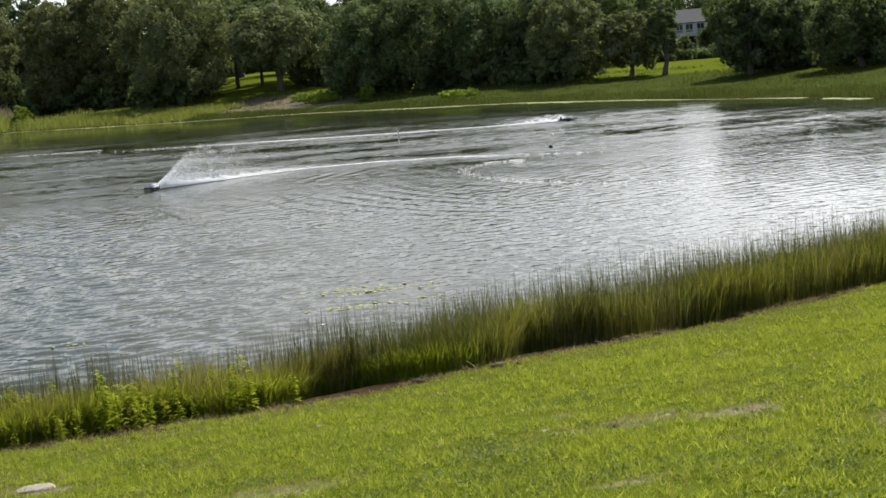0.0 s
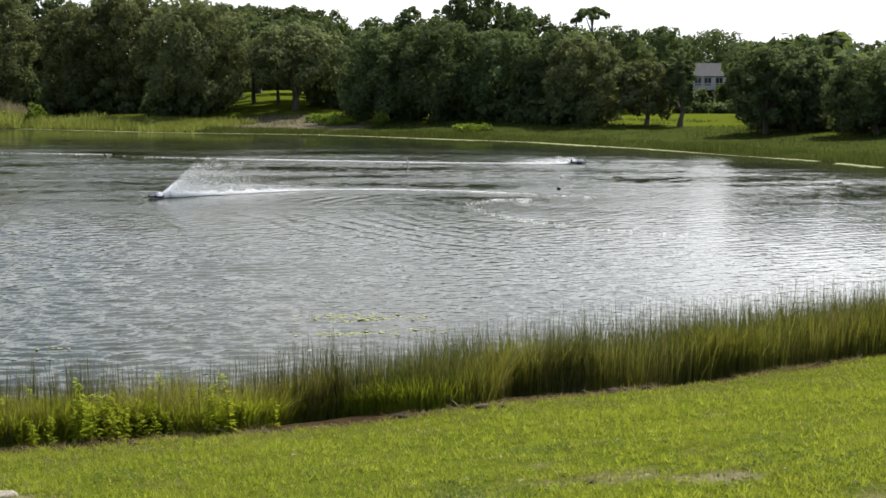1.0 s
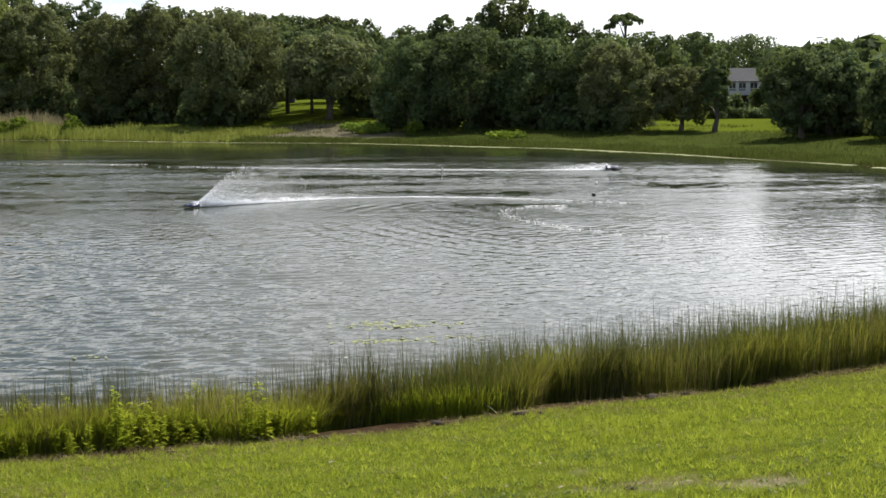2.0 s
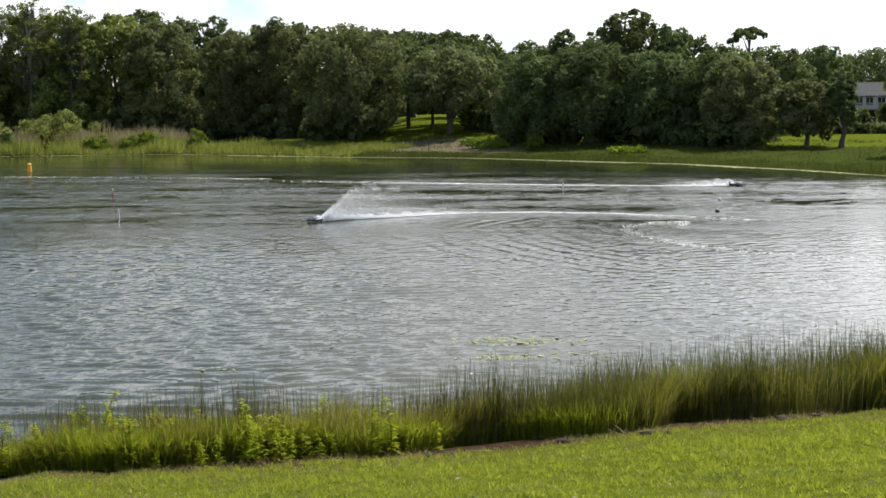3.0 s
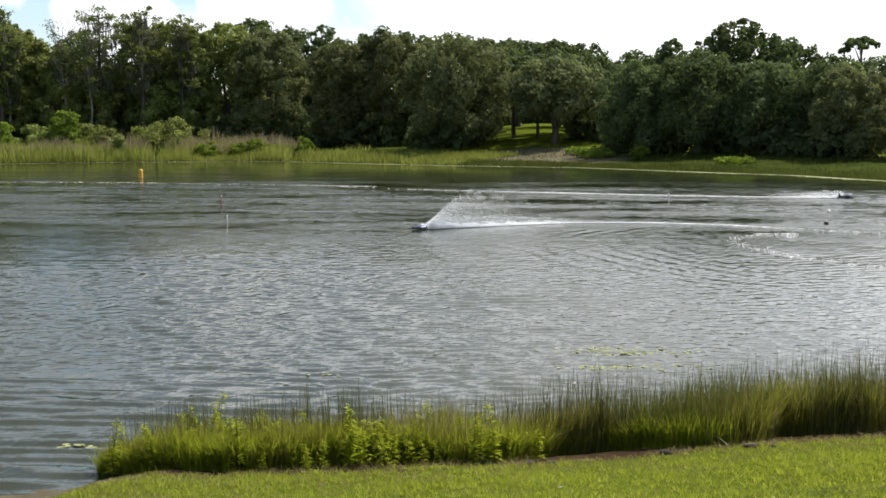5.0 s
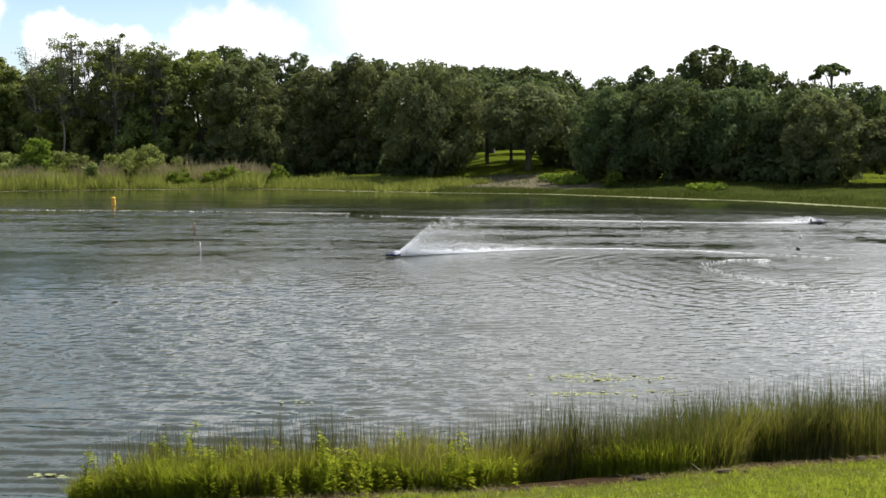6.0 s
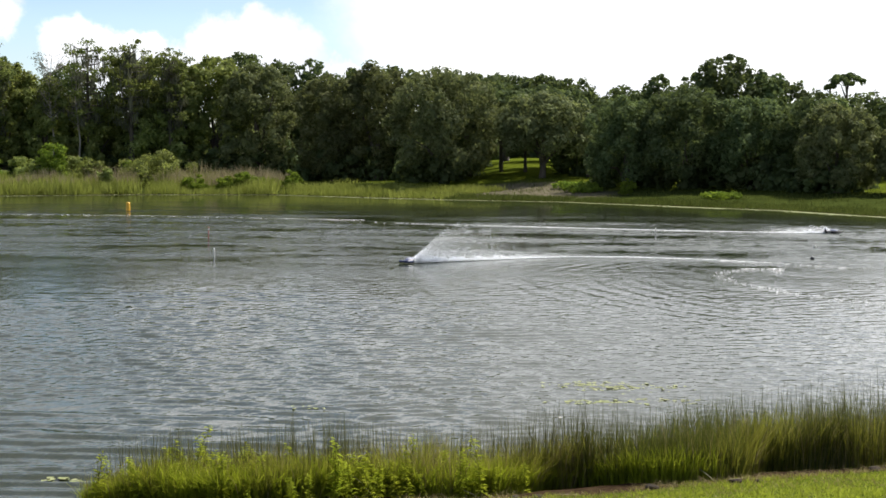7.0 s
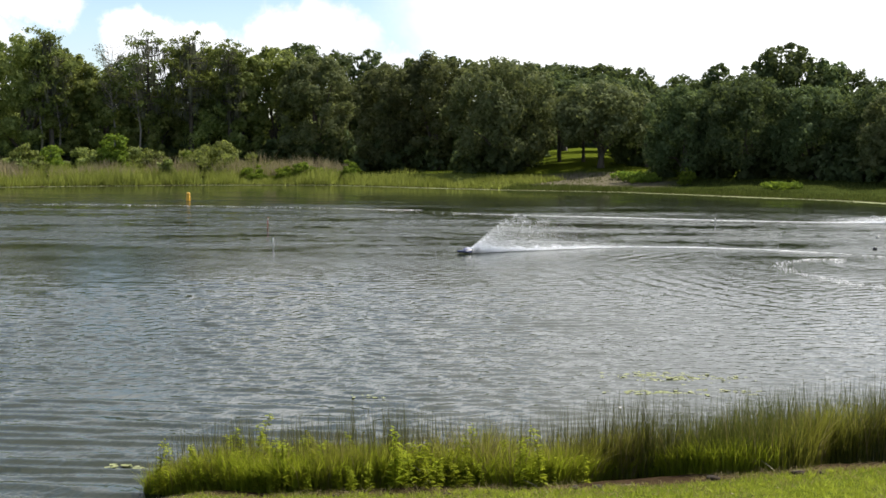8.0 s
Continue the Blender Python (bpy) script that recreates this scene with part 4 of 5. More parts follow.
def bank_grass(name, label, line, count, depth, tall, wide, material, seed, out=-1, low_end=1.0):
    rng = np.random.default_rng(seed)
    p, d = along(line, count, rng)
    side = np.stack([-d[:, 1], d[:, 0]], 1) * out
    p = p + side * rng.uniform(*depth, count)[:, None]
    clump = np.clip(0.75 + 0.2 * wave_noise(p[:, 0], p[:, 1], 0.9, seed) + 0.25 * wave_noise(p[:, 0], p[:, 1], 0.33, seed + 5), 0.3, 1.3)
    root = on_ground(p) - (0, 0, 0.05)
    h = rng.uniform(*tall, count) * clump * np.interp(p[:, 0], [-58, -40, -26], [1.0, 0.5 + 0.5 * low_end, low_end])
    v, f = sprigs(root, h, rng.uniform(*wide, count), rng.normal(0, 0.26, (count, 2)) * h[:, None], rng)
    return tagged(new(name, mesh(name, v, f, material)), label, "grass", kind="stuff")


left_shore, mid_shore = FAR_SHORE[9:16], FAR_SHORE[1:10]
bank_grass("marsh_grass", "tall yellow-green marsh grass along the far shore", left_shore, 56000, (0.1, 11.0), (0.8, 2.1), (0.05, 0.11), MARSH, 31, low_end=0.35)
bank_grass("seed_heads", "pinkish brown seed heads over the marsh grass", left_shore[2:], 13000, (4.5, 11.0), (1.9, 2.7), (0.04, 0.09), SEEDS, 32)
bank_grass("bank_grass", "short uneven grass along the far waterline", mid_shore, 22000, (0.0, 3.5), (0.15, 0.55), (0.04, 0.08), BANK, 33)
bank_grass("rough_grass", "rough grass on the slope below the trees", mid_shore, 24000, (3.0, 30.0), (0.10, 0.35), (0.04, 0.09), BANK, 34)


def floating(name, label, centres, size, material, seed, z=0.012):
    rng = np.random.default_rng(seed)
    n = len(centres)
    ang = np.linspace(0, 2 * np.pi, 7, endpoint=False)
    s = size * rng.uniform(0.5, 1.3, n)
    turn = rng.uniform(0, 6.28, n)
    rim = rng.uniform(0.75, 1.1, (n, 7))
    vx = centres[:, :1] + s[:, None] * rim * np.cos(ang + turn[:, None])
    vy = centres[:, 1:2] + s[:, None] * rim * np.sin(ang + turn[:, None])
    vz = np.full_like(vx, z) + rng.uniform(0, 0.006, (n, 1)) + 0.004 * np.cos(2 * ang)
    v = np.stack([vx, vy, vz], -1).reshape(-1, 3)
    return tagged(new(name, mesh(name, v, np.arange(7 * n).reshape(n, 7), material)), label, "water plants", kind="stuff")


frng = np.random.default_rng(41)
p, d = along(FAR_SHORE[2:15], 6500, frng)
scum = p + np.stack([-d[:, 1], d[:, 0]], 1) * (np.abs(frng.normal(0, 0.62, 6500)) * (0.5 + 0.4 * wave_noise(p[:, 0], p[:, 1], 0.25, 6)))[:, None]
scum = scum[wave_noise(p[:, 0], p[:, 1], 0.55, 7) + 0.5 * wave_noise(p[:, 0], p[:, 1], 0.16, 8) > -0.95]
floating("floating_weed", "pale floating weed along the far waterline", scum, 0.20, PADS, 42)


def lily_patch(x, y, long, deep, count, seed):
    rng = np.random.default_rng(seed)
    c = np.stack([x + rng.normal(0, long / 2.4, count), y + rng.normal(0, deep / 2.4, count)], 1)
    return floating("lily_pads", "patch of pale yellow-green floating lily pads", c, 0.05, PADS, seed + 1, 0.002)


lily_patch(-1.45, 30.5, 1.5, 0.6, 210, 51)
lily_patch(-1.65, 28.5, 1.1, 0.35, 90, 53)
lily_patch(-0.3, 28.9, 0.9, 0.3, 28, 55)
lily_patch(-7.2, 27.0, 0.6, 0.25, 12, 57)
lily_patch(-9.3, 20.4, 0.5, 0.3, 22, 59)


# ---------------------------------------------------------------- house on the far lawn
def build_house(x, y, turn):
    z = height(x, y)
    house = tagged(empty("house", x, y, z, turn), "white raised house with a grey shingle roof", "house")
    wide, deep, eave, ridge = 12.0, 8.0, 4.7, 6.6
    # walls with real window openings on the lake side
    def wall(name, w, parts_, at, rz):
        bm = bmesh.new()
        for (x0, x1, z0, z1) in parts_:
            box_bm((x1 - x0, 0.2, z1 - z0), ((x0 + x1) / 2, 0, (z0 + z1) / 2), bm=bm)
        bm.transform(Matrix.Translation(at) @ Matrix.Rotation(radians(rz), 4, "Z"))
        part(name, from_bm(bm, name, WHITE_PAINT), house)
    holes = [(-4.9, -3.9), (-3.1, -2.0), (-1.6, -0.4), (0.2, 1.4), (3.4, 4.4)]
    cells, last = [], -wide / 2
    for a0, a1 in holes:
        cells += [(last, a0, 0.0, eave), (a0, a1, 0.0, 3.1), (a0, a1, 4.35, eave)]
        last = a1
    cells.append((last, wide / 2, 0.0, eave))
    wall("wall", wide, cells, (0, -deep / 2, 0), 0)
    wall("wall", wide, [(-wide / 2, wide / 2, 0, eave)], (0, deep / 2, 0), 0)
    for s in (-1, 1):
        wall("wall", deep, [(-deep / 2 + 0.1, deep / 2 - 0.1, 0, eave)], (s * (wide / 2 - 0.1), 0, 0), 90)
        v = [(s * wide / 2, -deep / 2, eave), (s * wide / 2, deep / 2, eave), (s * wide / 2, 0, ridge - 0.15)]
        v += [(a - s * 0.2, b, c) for a, b, c in v]
        part("gable", mesh("gable", v, [(0, 1, 2), (5, 4, 3), (0, 3, 4, 1), (1, 4, 5, 2), (2, 5, 3, 0)], WHITE_PAINT), house)
    for s in (-1, 1):
        rise, run = ridge - eave + 0.25, deep / 2 + 0.6
        bm = box_bm((wide + 1.0, math.hypot(rise, run), 0.16), bevel=0.02)
        bm.transform(Matrix.Translation((0, s * run / 2, (ridge + eave - 0.1) / 2)) @ Matrix.Rotation(-s * math.atan2(rise, run), 4, "X"))
        part("roof_slope", from_bm(bm, "roof_slope", ROOF), house, "grey shingle roof")
    part("chimney", from_bm(box_bm((0.7, 0.7, 1.9), (-4.8, 0.6, ridge + 0.1), 0.04), "chimney", plain("pale_brick", (0.45, 0.36, 0.30), 0.8)), house, "pale brick chimney")
    for a0, a1 in holes:
        win = part("window", from_bm(box_bm((a1 - a0, 0.04, 1.25), ((a0 + a1) / 2, -deep / 2 + 0.03, 3.725)), "window", DARK_GLASS), house, "dark window")
        bm = bmesh.new()
        for dx in (a0 + 0.03, (a0 + a1) / 2, a1 - 0.03):
            box_bm((0.06, 0.1, 1.25), (dx, -deep / 2 - 0.03, 3.725), bm=bm)
        part("window_frame", from_bm(bm, "window_frame", WHITE_PAINT), win)
    # porch on posts, with rail and stair
    part("porch_floor", from_bm(box_bm((9.6, 2.2, 0.2), (-0.9, -deep / 2 - 1.2, 2.5), 0.02), "porch_floor", WHITE_PAINT), house)
    for k in range(6):
        px = -5.6 + k * 1.88
        part("porch_post", from_bm(box_bm((0.16, 0.16, 4.6), (px, -deep / 2 - 2.2, 2.3), 0.015), "porch_post", WHITE_PAINT), house)
    part("rail", from_bm(box_bm((9.6, 0.08, 0.1), (-0.9, -deep / 2 - 2.28, 3.45), 0.01), "rail", WHITE_PAINT), house)
    for k in range(38):
        part("baluster", from_bm(box_bm((0.09, 0.05, 0.82), (-5.6 + k * 0.254, -deep / 2 - 2.28, 3.0)), "baluster", WHITE_PAINT), house)
    # dark brown panel in front of the lower wall, below the porch floor
    part("porch_back", from_bm(box_bm((9.0, 0.1, 2.3), (-0.9, -deep / 2 - 0.3, 1.2)), "porch_back", DARK_BROWN), house, "dark brown panel under the porch")
    for k in range(9):
        part("step", from_bm(box_bm((1.3, 0.3, 0.06), (-2.6 + 0.05 * k, -deep / 2 - 4.6 + k * 0.28, 0.25 + k * 0.27)), "step", WHITE_PAINT), house)
    for s in (-0.7, 0.7):
        bm = box_bm((0.08, 3.2, 0.28))
        bm.transform(Matrix.Translation((-2.4 + s, -deep / 2 - 3.45, 1.2)) @ Matrix.Rotation(math.atan2(2.4, 2.5), 4, "X"))
        part("stringer", from_bm(bm, "stringer", WHITE_PAINT), house)
    part("deck_rail", from_bm(box_bm((3.2, 0.12, 0.9), (1.6, -deep / 2 - 2.7, 0.75), 0.03), "deck_rail", WHITE_PAINT), house)
    return house


build_house(45.0, 238.0, -10.0)


# ---------------------------------------------------------------- markers on the water
def lathe(profile, sides=14):
    ang = np.linspace(0, 2 * np.pi, sides, endpoint=False)
    v = [(r * math.cos(a), r * math.sin(a), z) for r, z in profile for a in ang]
    f = [(i * sides + k, i * sides + (k + 1) % sides, (i + 1) * sides + (k + 1) % sides, (i + 1) * sides + k) for i in range(len(profile) - 1) for k in range(sides)]
    f += [tuple(range(sides))[::-1], tuple((len(profile) - 1) * sides + k for k in range(sides))]
    return v, f


def channel_buoy(x, y):
    b = tagged(empty("buoy", x, y, 0.0), "orange upright marker buoy floating on the lake", "buoy")
    v, f = lathe([(0.10, -0.4), (0.17, -0.3), (0.18, 0.15), (0.15, 0.45), (0.13, 0.5)])
    part("float_body", mesh("float_body", v, f, ORANGE, True), b)
    v, f = lathe([(0.15, 0.5), (0.17, 0.53), (0.17, 0.62), (0.10, 0.68), (0.02, 0.70)])
    part("cap", mesh("cap", v, f, ORANGE, True), b)
    return b


def stake(x, y, tall, material, label, lean=0.0):
    b = tagged(empty("marker_stake", x, y, 0.0), label, "stake", "marker stakes in the lake")
    v, f = lathe([(0.035, -1.0), (0.035, tall - 0.04), (0.025, tall)], 8)
    ob = part("pole", mesh("pole", v, f, material, True), b)
    v, f = lathe([(0.037, tall - 0.16), (0.041, tall - 0.15), (0.041, tall - 0.06), (0.037, tall - 0.05)], 8)
    part("band", mesh("band", v, f, STAKE_WHITE, True), b)
    b.rotation_euler = (0, radians(lean), 0)
    return b


def ball_buoy(x, y, r, material, label):
    b = tagged(empty("ball_buoy", x, y, 0.0), label, "buoy", "ball buoys")
    v, f = lathe([(r * math.sin(t), -r * math.cos(t) + r * 0.45) for t in np.linspace(0.15, 3.0, 9)])
    part("ball", mesh("ball", v, f, material, True), b)
    v, f = lathe([(0.03, r * 1.4), (0.035, r * 1.55), (0.015, r * 1.75)], 8)
    part("eyelet", mesh("eyelet", v, f, STEEL, True), b)
    return b


channel_buoy(-44.6, 111.75)
stake(-26.34, 77.8, 0.62, STAKE_RED, "thin faded red and white marker stake", 2)
stake(-21.53, 64.4, 0.42, STAKE_WHITE, "short thin white marker stake", -2)
stake(-1.7, 85.8, 0.38, STAKE_WHITE, "short thin white marker stake", 0)
ball_buoy(5.7, 67.2, 0.10, BLACK, "small black ball buoy on the water")
ball_buoy(6.5, 75.3, 0.09, STAKE_WHITE, "small white ball buoy on the water")


# ---------------------------------------------------------------- model racing boats, their spray and wakes
def race_boat(x, y, turn, long, hull, cowl, label):
    """A radio-controlled hydroplane, bow towards +x."""
    b = tagged(empty("model_boat", x, y, 0.03, turn), label, "boat", "model racing boats")
    L = long
    sec = []
    for t, w, lo, hi in ((0.0, 0.17, 0.00, 0.13), (0.3, 0.18, 0.0, 0.15), (0.6, 0.15, 0.01, 0.14), (0.85, 0.09, 0.04, 0.11), (1.0, 0.015, 0.07, 0.085)):
        xx = (t - 0.5) * L
        sec.append([(xx, -w * 0.6, lo), (xx, -w, (lo + hi) / 2), (xx, -w * 0.7, hi), (xx, w * 0.7, hi), (xx, w, (lo + hi) / 2), (xx, w * 0.6, lo)])
    v = [p for s in sec for p in s]
    f = [(i * 6 + k, i * 6 + (k + 1) % 6, (i + 1) * 6 + (k + 1) % 6, (i + 1) * 6 + k) for i in range(4) for k in range(6)] + [(5, 4, 3, 2, 1, 0), (24, 25, 26, 27, 28, 29)]
    part("hull", mesh("hull", v, f, hull, True), b)
    for s in (-1, 1):
        bm = box_bm((L * 0.42, 0.07, 0.10), (L * 0.12, s * 0.21, 0.045), 0.02)
        for vert in bm.verts:
            if vert.co.x > L * 0.25:
                vert.co.z += 0.03
        part("sponson", from_bm(bm, "sponson", hull, True), b)
    bm = bmesh.new()
    bmesh.ops.create_uvsphere(bm, u_segments=14, v_segments=8, radius=1.0, matrix=Matrix.Translation((-L * 0.05, 0, 0.14)) @ Matrix.Diagonal((L * 0.24, 0.10, 0.09, 1)))
    part("cowl", from_bm(bm, "cowl", cowl, True), b, "blue-grey cowl")
    part("wing", from_bm(box_bm((0.12, 0.40, 0.012), (-L * 0.46, 0, 0.26), 0.004), "wing", cowl), b)
    for s in (-1, 1):
        part("wing_strut", from_bm(box_bm((0.08, 0.012, 0.13), (-L * 0.46, s * 0.16, 0.19), 0.003), "wing_strut", hull), b)
    part("rudder", from_bm(box_bm((0.05, 0.01, 0.16), (-L * 0.54, 0.05, 0.0), 0.003), "rudder", STEEL), b)
    v, f = tubes([(np.array([(-L * 0.1, 0.03, 0.2), (-L * 0.1, 0.03, 0.5)]), (0.004, 0.002))], 5)
    part("aerial", mesh("aerial", v, f, BLACK), b)
    return b


def droplets(name, label, c, size, seed):
    """Water in the air: many small shards."""
    rng = np.random.default_rng(seed)
    v, f = cards(c, unit(rng.normal(size=c.shape)), size, rng, 1.2)
    return tagged(new(name, mesh(name, v, f, SPRAY)), label, "spray", kind="stuff")


def rooster_tail(x, y, turn, long, tall, count, seed, size=0.022):
    """The sheet of spray thrown up behind a boat that runs along turn: a straight front edge, ragged and thinning behind."""
    rng = np.random.default_rng(seed)
    u = rng.beta(0.65, 2.9, count)
    back = 0.2 + long * u
    crest = np.minimum(back * 0.78, tall * (1.05 - 0.75 * u) * (1 + 0.10 * np.sin(back * 5 + 1) + 0.07 * np.sin(back * 11)))
    up = crest * rng.random(count) ** 2.6 + 0.05 * rng.random(count)
    low = rng.random(count) < 0.45
    up = np.where(low, (0.08 + 0.20 * np.abs(np.sin(back * 3.1) * np.sin(back * 7.3 + 1))) * rng.random(count) * (1 - 0.6 * u), up)
    wide = rng.normal(0, 0.07 + 0.16 * u)
    a = radians(turn)
    c = np.stack([x - math.cos(a) * back - math.sin(a) * wide, y - math.sin(a) * back + math.cos(a) * wide, 0.02 + up], 1)
    return droplets("water_spray", "white fan of spray behind a racing boat", c, size, seed + 1)


def foam(line, count, width, size, seed, fade=1.0):
    """Foam flakes drawn out along a curved wake, thinning towards its old end (the start of the line)."""
    rng = np.random.default_rng(seed)
    t = rng.random(count) ** (1.0 / (1.0 + fade))
    line = np.asarray(line, float)
    k = np.linspace(0, 1, len(line))
    spot = lambda q: np.stack([np.interp(q, k, line[:, 0]), np.interp(q, k, line[:, 1])], 1)
    p = spot(t) + rng.normal(0, 1, (count, 2)) * (width * (1.3 - 0.8 * t))[:, None]
    way = unit(spot(np.clip(t + 0.02, 0, 1)) - spot(np.clip(t - 0.02, 0, 1)))
    side = np.stack([-way[:, 1], way[:, 0]], 1)
    n, ang = count, np.linspace(0, 2 * np.pi, 6, endpoint=False)
    s = size * rng.uniform(0.4, 1.4, n)
    rim = rng.uniform(0.6, 1.2, (n, 6))
    lx, ly = s[:, None] * rim * np.cos(ang) * 4.0, s[:, None] * rim * np.sin(ang)
    vx = p[:, :1] + lx * way[:, :1] + ly * side[:, :1]
    vy = p[:, 1:] + lx * way[:, 1:] + ly * side[:, 1:]
    v = np.stack([vx, vy, 0.015 + rng.uniform(0, 0.02, (n, 6))], -1).reshape(-1, 3)
    return tagged(new("foam_wake", mesh("foam_wake", v, np.arange(6 * n).reshape(n, 6), SPRAY)), "white foam trail left on the water", "foam", kind="stuff")


race_boat(-11.9, 62.1, -132.0, 1.1, HULL, COWL, "dark blue model racing boat throwing spray")
rooster_tail(-11.9, 62.1, -142.0, 9.0, 1.75, 88000, 71, 0.017)
foam([(9.0, 61.0), (4.0, 64.5), (1.0, 66.3), (-2.5, 67.2), (-5.5, 66.9), (-8.6, 65.0), (-11.3, 62.6)], 4200, 0.10, 0.04, 72, 1.8)
race_boat(8.7, 88.0, -8.0, 1.1, BLACK, COWL, "dark model racing boat crossing far out")
rooster_tail(8.7, 88.0, -8.0, 5.5, 0.42, 11000, 73)
foam([(-24.0, 97.2), (-16.0, 94.4), (-9.0, 92.2), (-1.0, 89.6), (8.4, 88.05)], 3600, 0.16, 0.03, 74, 2.2)
# old wake far left: white flakes stand in for ruffled water reflecting the sky
foam([(-22.2, 99.2), (-28.5, 100.6), (-42.7, 103.5), (-56.4, 103.0)][::-1], 800, 0.14, 0.013, 76, 0.6)
foam(TURN_WAKE, 520, 0.2, 0.017, 75, 0.2)


# ---------------------------------------------------------------- near bank: lawn, reeds, weeds, litter
def lawn_blades(count, seed):
    rng = np.random.default_rng(seed)
    y = 7.6 + 17.9 * rng.random(int(count * 4.5)) ** 1.15
    x = rng.uniform(-10.5, 9.8, len(y))
    d = lie(x, y)[1]
    clump = 0.8 * wave_noise(x, y, 4.2, 21) + 0.6 * wave_noise(x, y, 11.0, 22) + 0.8 * wave_noise(x, y, 27.0, 25)
    worn = np.clip((worn_lawn(x, y) - 0.3) / 0.4, 0, 1)
    keep = (d > 0.62 + np.clip((-6.6 - x) / 1.0, 0, 1) * (0.35 + 0.5 * rng.random(len(y)) ** 2)) & (x > -0.57 * y - 0.6) & (x < 0.36 * y + 1.2) & (rng.random(len(y)) < np.clip(0.50 + 0.5 * clump - 0.85 * worn, 0.04, 1) * np.clip(1.7 - y / 16.0, 0.45, 1))
    x, y, clump = x[keep][:count], y[keep][:count], clump[keep][:count]
    n = len(x)
    root = on_ground(np.stack([x, y], 1)) - (0, 0, 0.006)
    h = rng.uniform(0.018, 0.058, n) * np.clip(1.0 + 0.5 * clump, 0.4, 2.0)
    v, f = sprigs(root, h, rng.uniform(0.006, 0.013, n), rng.normal(0, 0.65, (n, 2)) * h[:, None], rng)
    return tagged(new("lawn_grass", mesh("lawn_grass", v, f, LAWN)), "short mown sunlit lawn grass", "grass", kind="stuff")


lawn_blades(165000, 81)


def turf_tufts(count, each, seed):
    """Coarser tufts standing out of the mown turf, their blades fanning outwards."""
    rng = np.random.default_rng(seed)
    y = 7.8 + 13.0 * rng.random(count * 6) ** 1.3
    x = rng.uniform(-9.0, 8.0, len(y))
    keep = (lie(x, y)[1] > 0.8 + 0.9 * np.clip((-6.6 - x) / 1.0, 0, 1)) & (x > -0.57 * y - 0.6) & (x < 0.36 * y + 1.0) & (rng.random(len(y)) < np.clip(0.45 + 0.5 * wave_noise(x, y, 1.6, 28) + 0.4 * wave_noise(x, y, 5.0, 29) - np.clip((worn_lawn(x, y) - 0.15) / 0.3, 0, 1), 0.02, 1))
    p = np.repeat(np.stack([x, y], 1)[keep][:count], each, 0)
    n = len(p)
    ang, out = rng.uniform(0, 6.28, n), rng.uniform(0.01, 0.075, n)
    way = np.stack([np.cos(ang), np.sin(ang)], 1)
    v, f = sprigs(on_ground(p + way * rng.uniform(0, 0.03, (n, 1))), rng.uniform(0.03, 0.085, n), rng.uniform(0.007, 0.014, n), way * out[:, None], rng)
    return tagged(new("turf_tufts", mesh("turf_tufts", v, f, LAWN)), "coarse bright tufts in the mown lawn", "grass", kind="stuff")


turf_tufts(5200, 11, 84)


def clover(count, seed):
    """Low broad-leaved plants in uneven patches through the lawn."""
    rng = np.random.default_rng(seed)
    y, x = rng.uniform(7.8, 19.0, count * 4), rng.uniform(-8.0, 7.5, count * 4)
    patch = wave_noise(x, y, 2.0, 26) + 0.8 * wave_noise(x, y, 6.5, 27) + np.interp(y, [9, 14, 18], [0.5, -0.3, -1.2]) - 0.5 * np.abs(x - 0.8) / 2.6 + 0.5 * rng.normal(size=len(x))
    keep = (lie(x, y)[1] > 0.9) & (patch > 0.35)
    p = np.stack([x, y], 1)[keep][:count]
    p = np.repeat(p, 3, 0) + rng.normal(0, 0.022, (len(p) * 3, 2))
    root = on_ground(p) + np.stack([0 * p[:, 0], 0 * p[:, 0], rng.uniform(0.015, 0.055, len(p))], 1)
    v, f = cards(root, unit(rng.normal(size=root.shape) * 0.8 + (0, 0, 1.0)), 0.020, rng, 1.5)
    return tagged(new("clover", mesh("clover", v, f, CLOVER)), "low glossy clover and broad-leaved weeds in the lawn", "clover", kind="stuff")


clover(14000, 83)


def dry_blades(count, seed):
    """Dead and clipped straw lying in the lawn, thickest where it is worn."""
    rng = np.random.default_rng(seed)
    y = rng.uniform(8.6, 23.5, count * 3)
    x = rng.uniform(-10.0, 8.5, len(y))
    d = lie(x, y)[1]
    keep = (d > 0.6) & (rng.random(len(y)) < np.clip(0.16 + 1.2 * worn_lawn(x, y) + 0.10 * np.clip(-x - 1, 0, 5) + np.clip((2.6 - d) / 2.0, 0, 0.7), 0.05, 1)) & (x > -0.57 * y - 0.6) & (x < 0.34 * y + 1.0)
    p = np.stack([x, y], 1)[keep][:count]
    n = len(p)
    ang, l = rng.uniform(0, 6.28, n), rng.uniform(0.02, 0.08, n)
    v, f = blades(on_ground(p) + (0, 0, 0.012), rng.uniform(0.005, 0.05, n), rng.uniform(0.005, 0.011, n), np.stack([np.cos(ang), np.sin(ang)], 1) * l[:, None], rng)
    return tagged(new("dry_grass", mesh("dry_grass", v, f, STRAW)), "pale dead blades lying in the lawn", "grass", kind="stuff")


dry_blades(34000, 82)


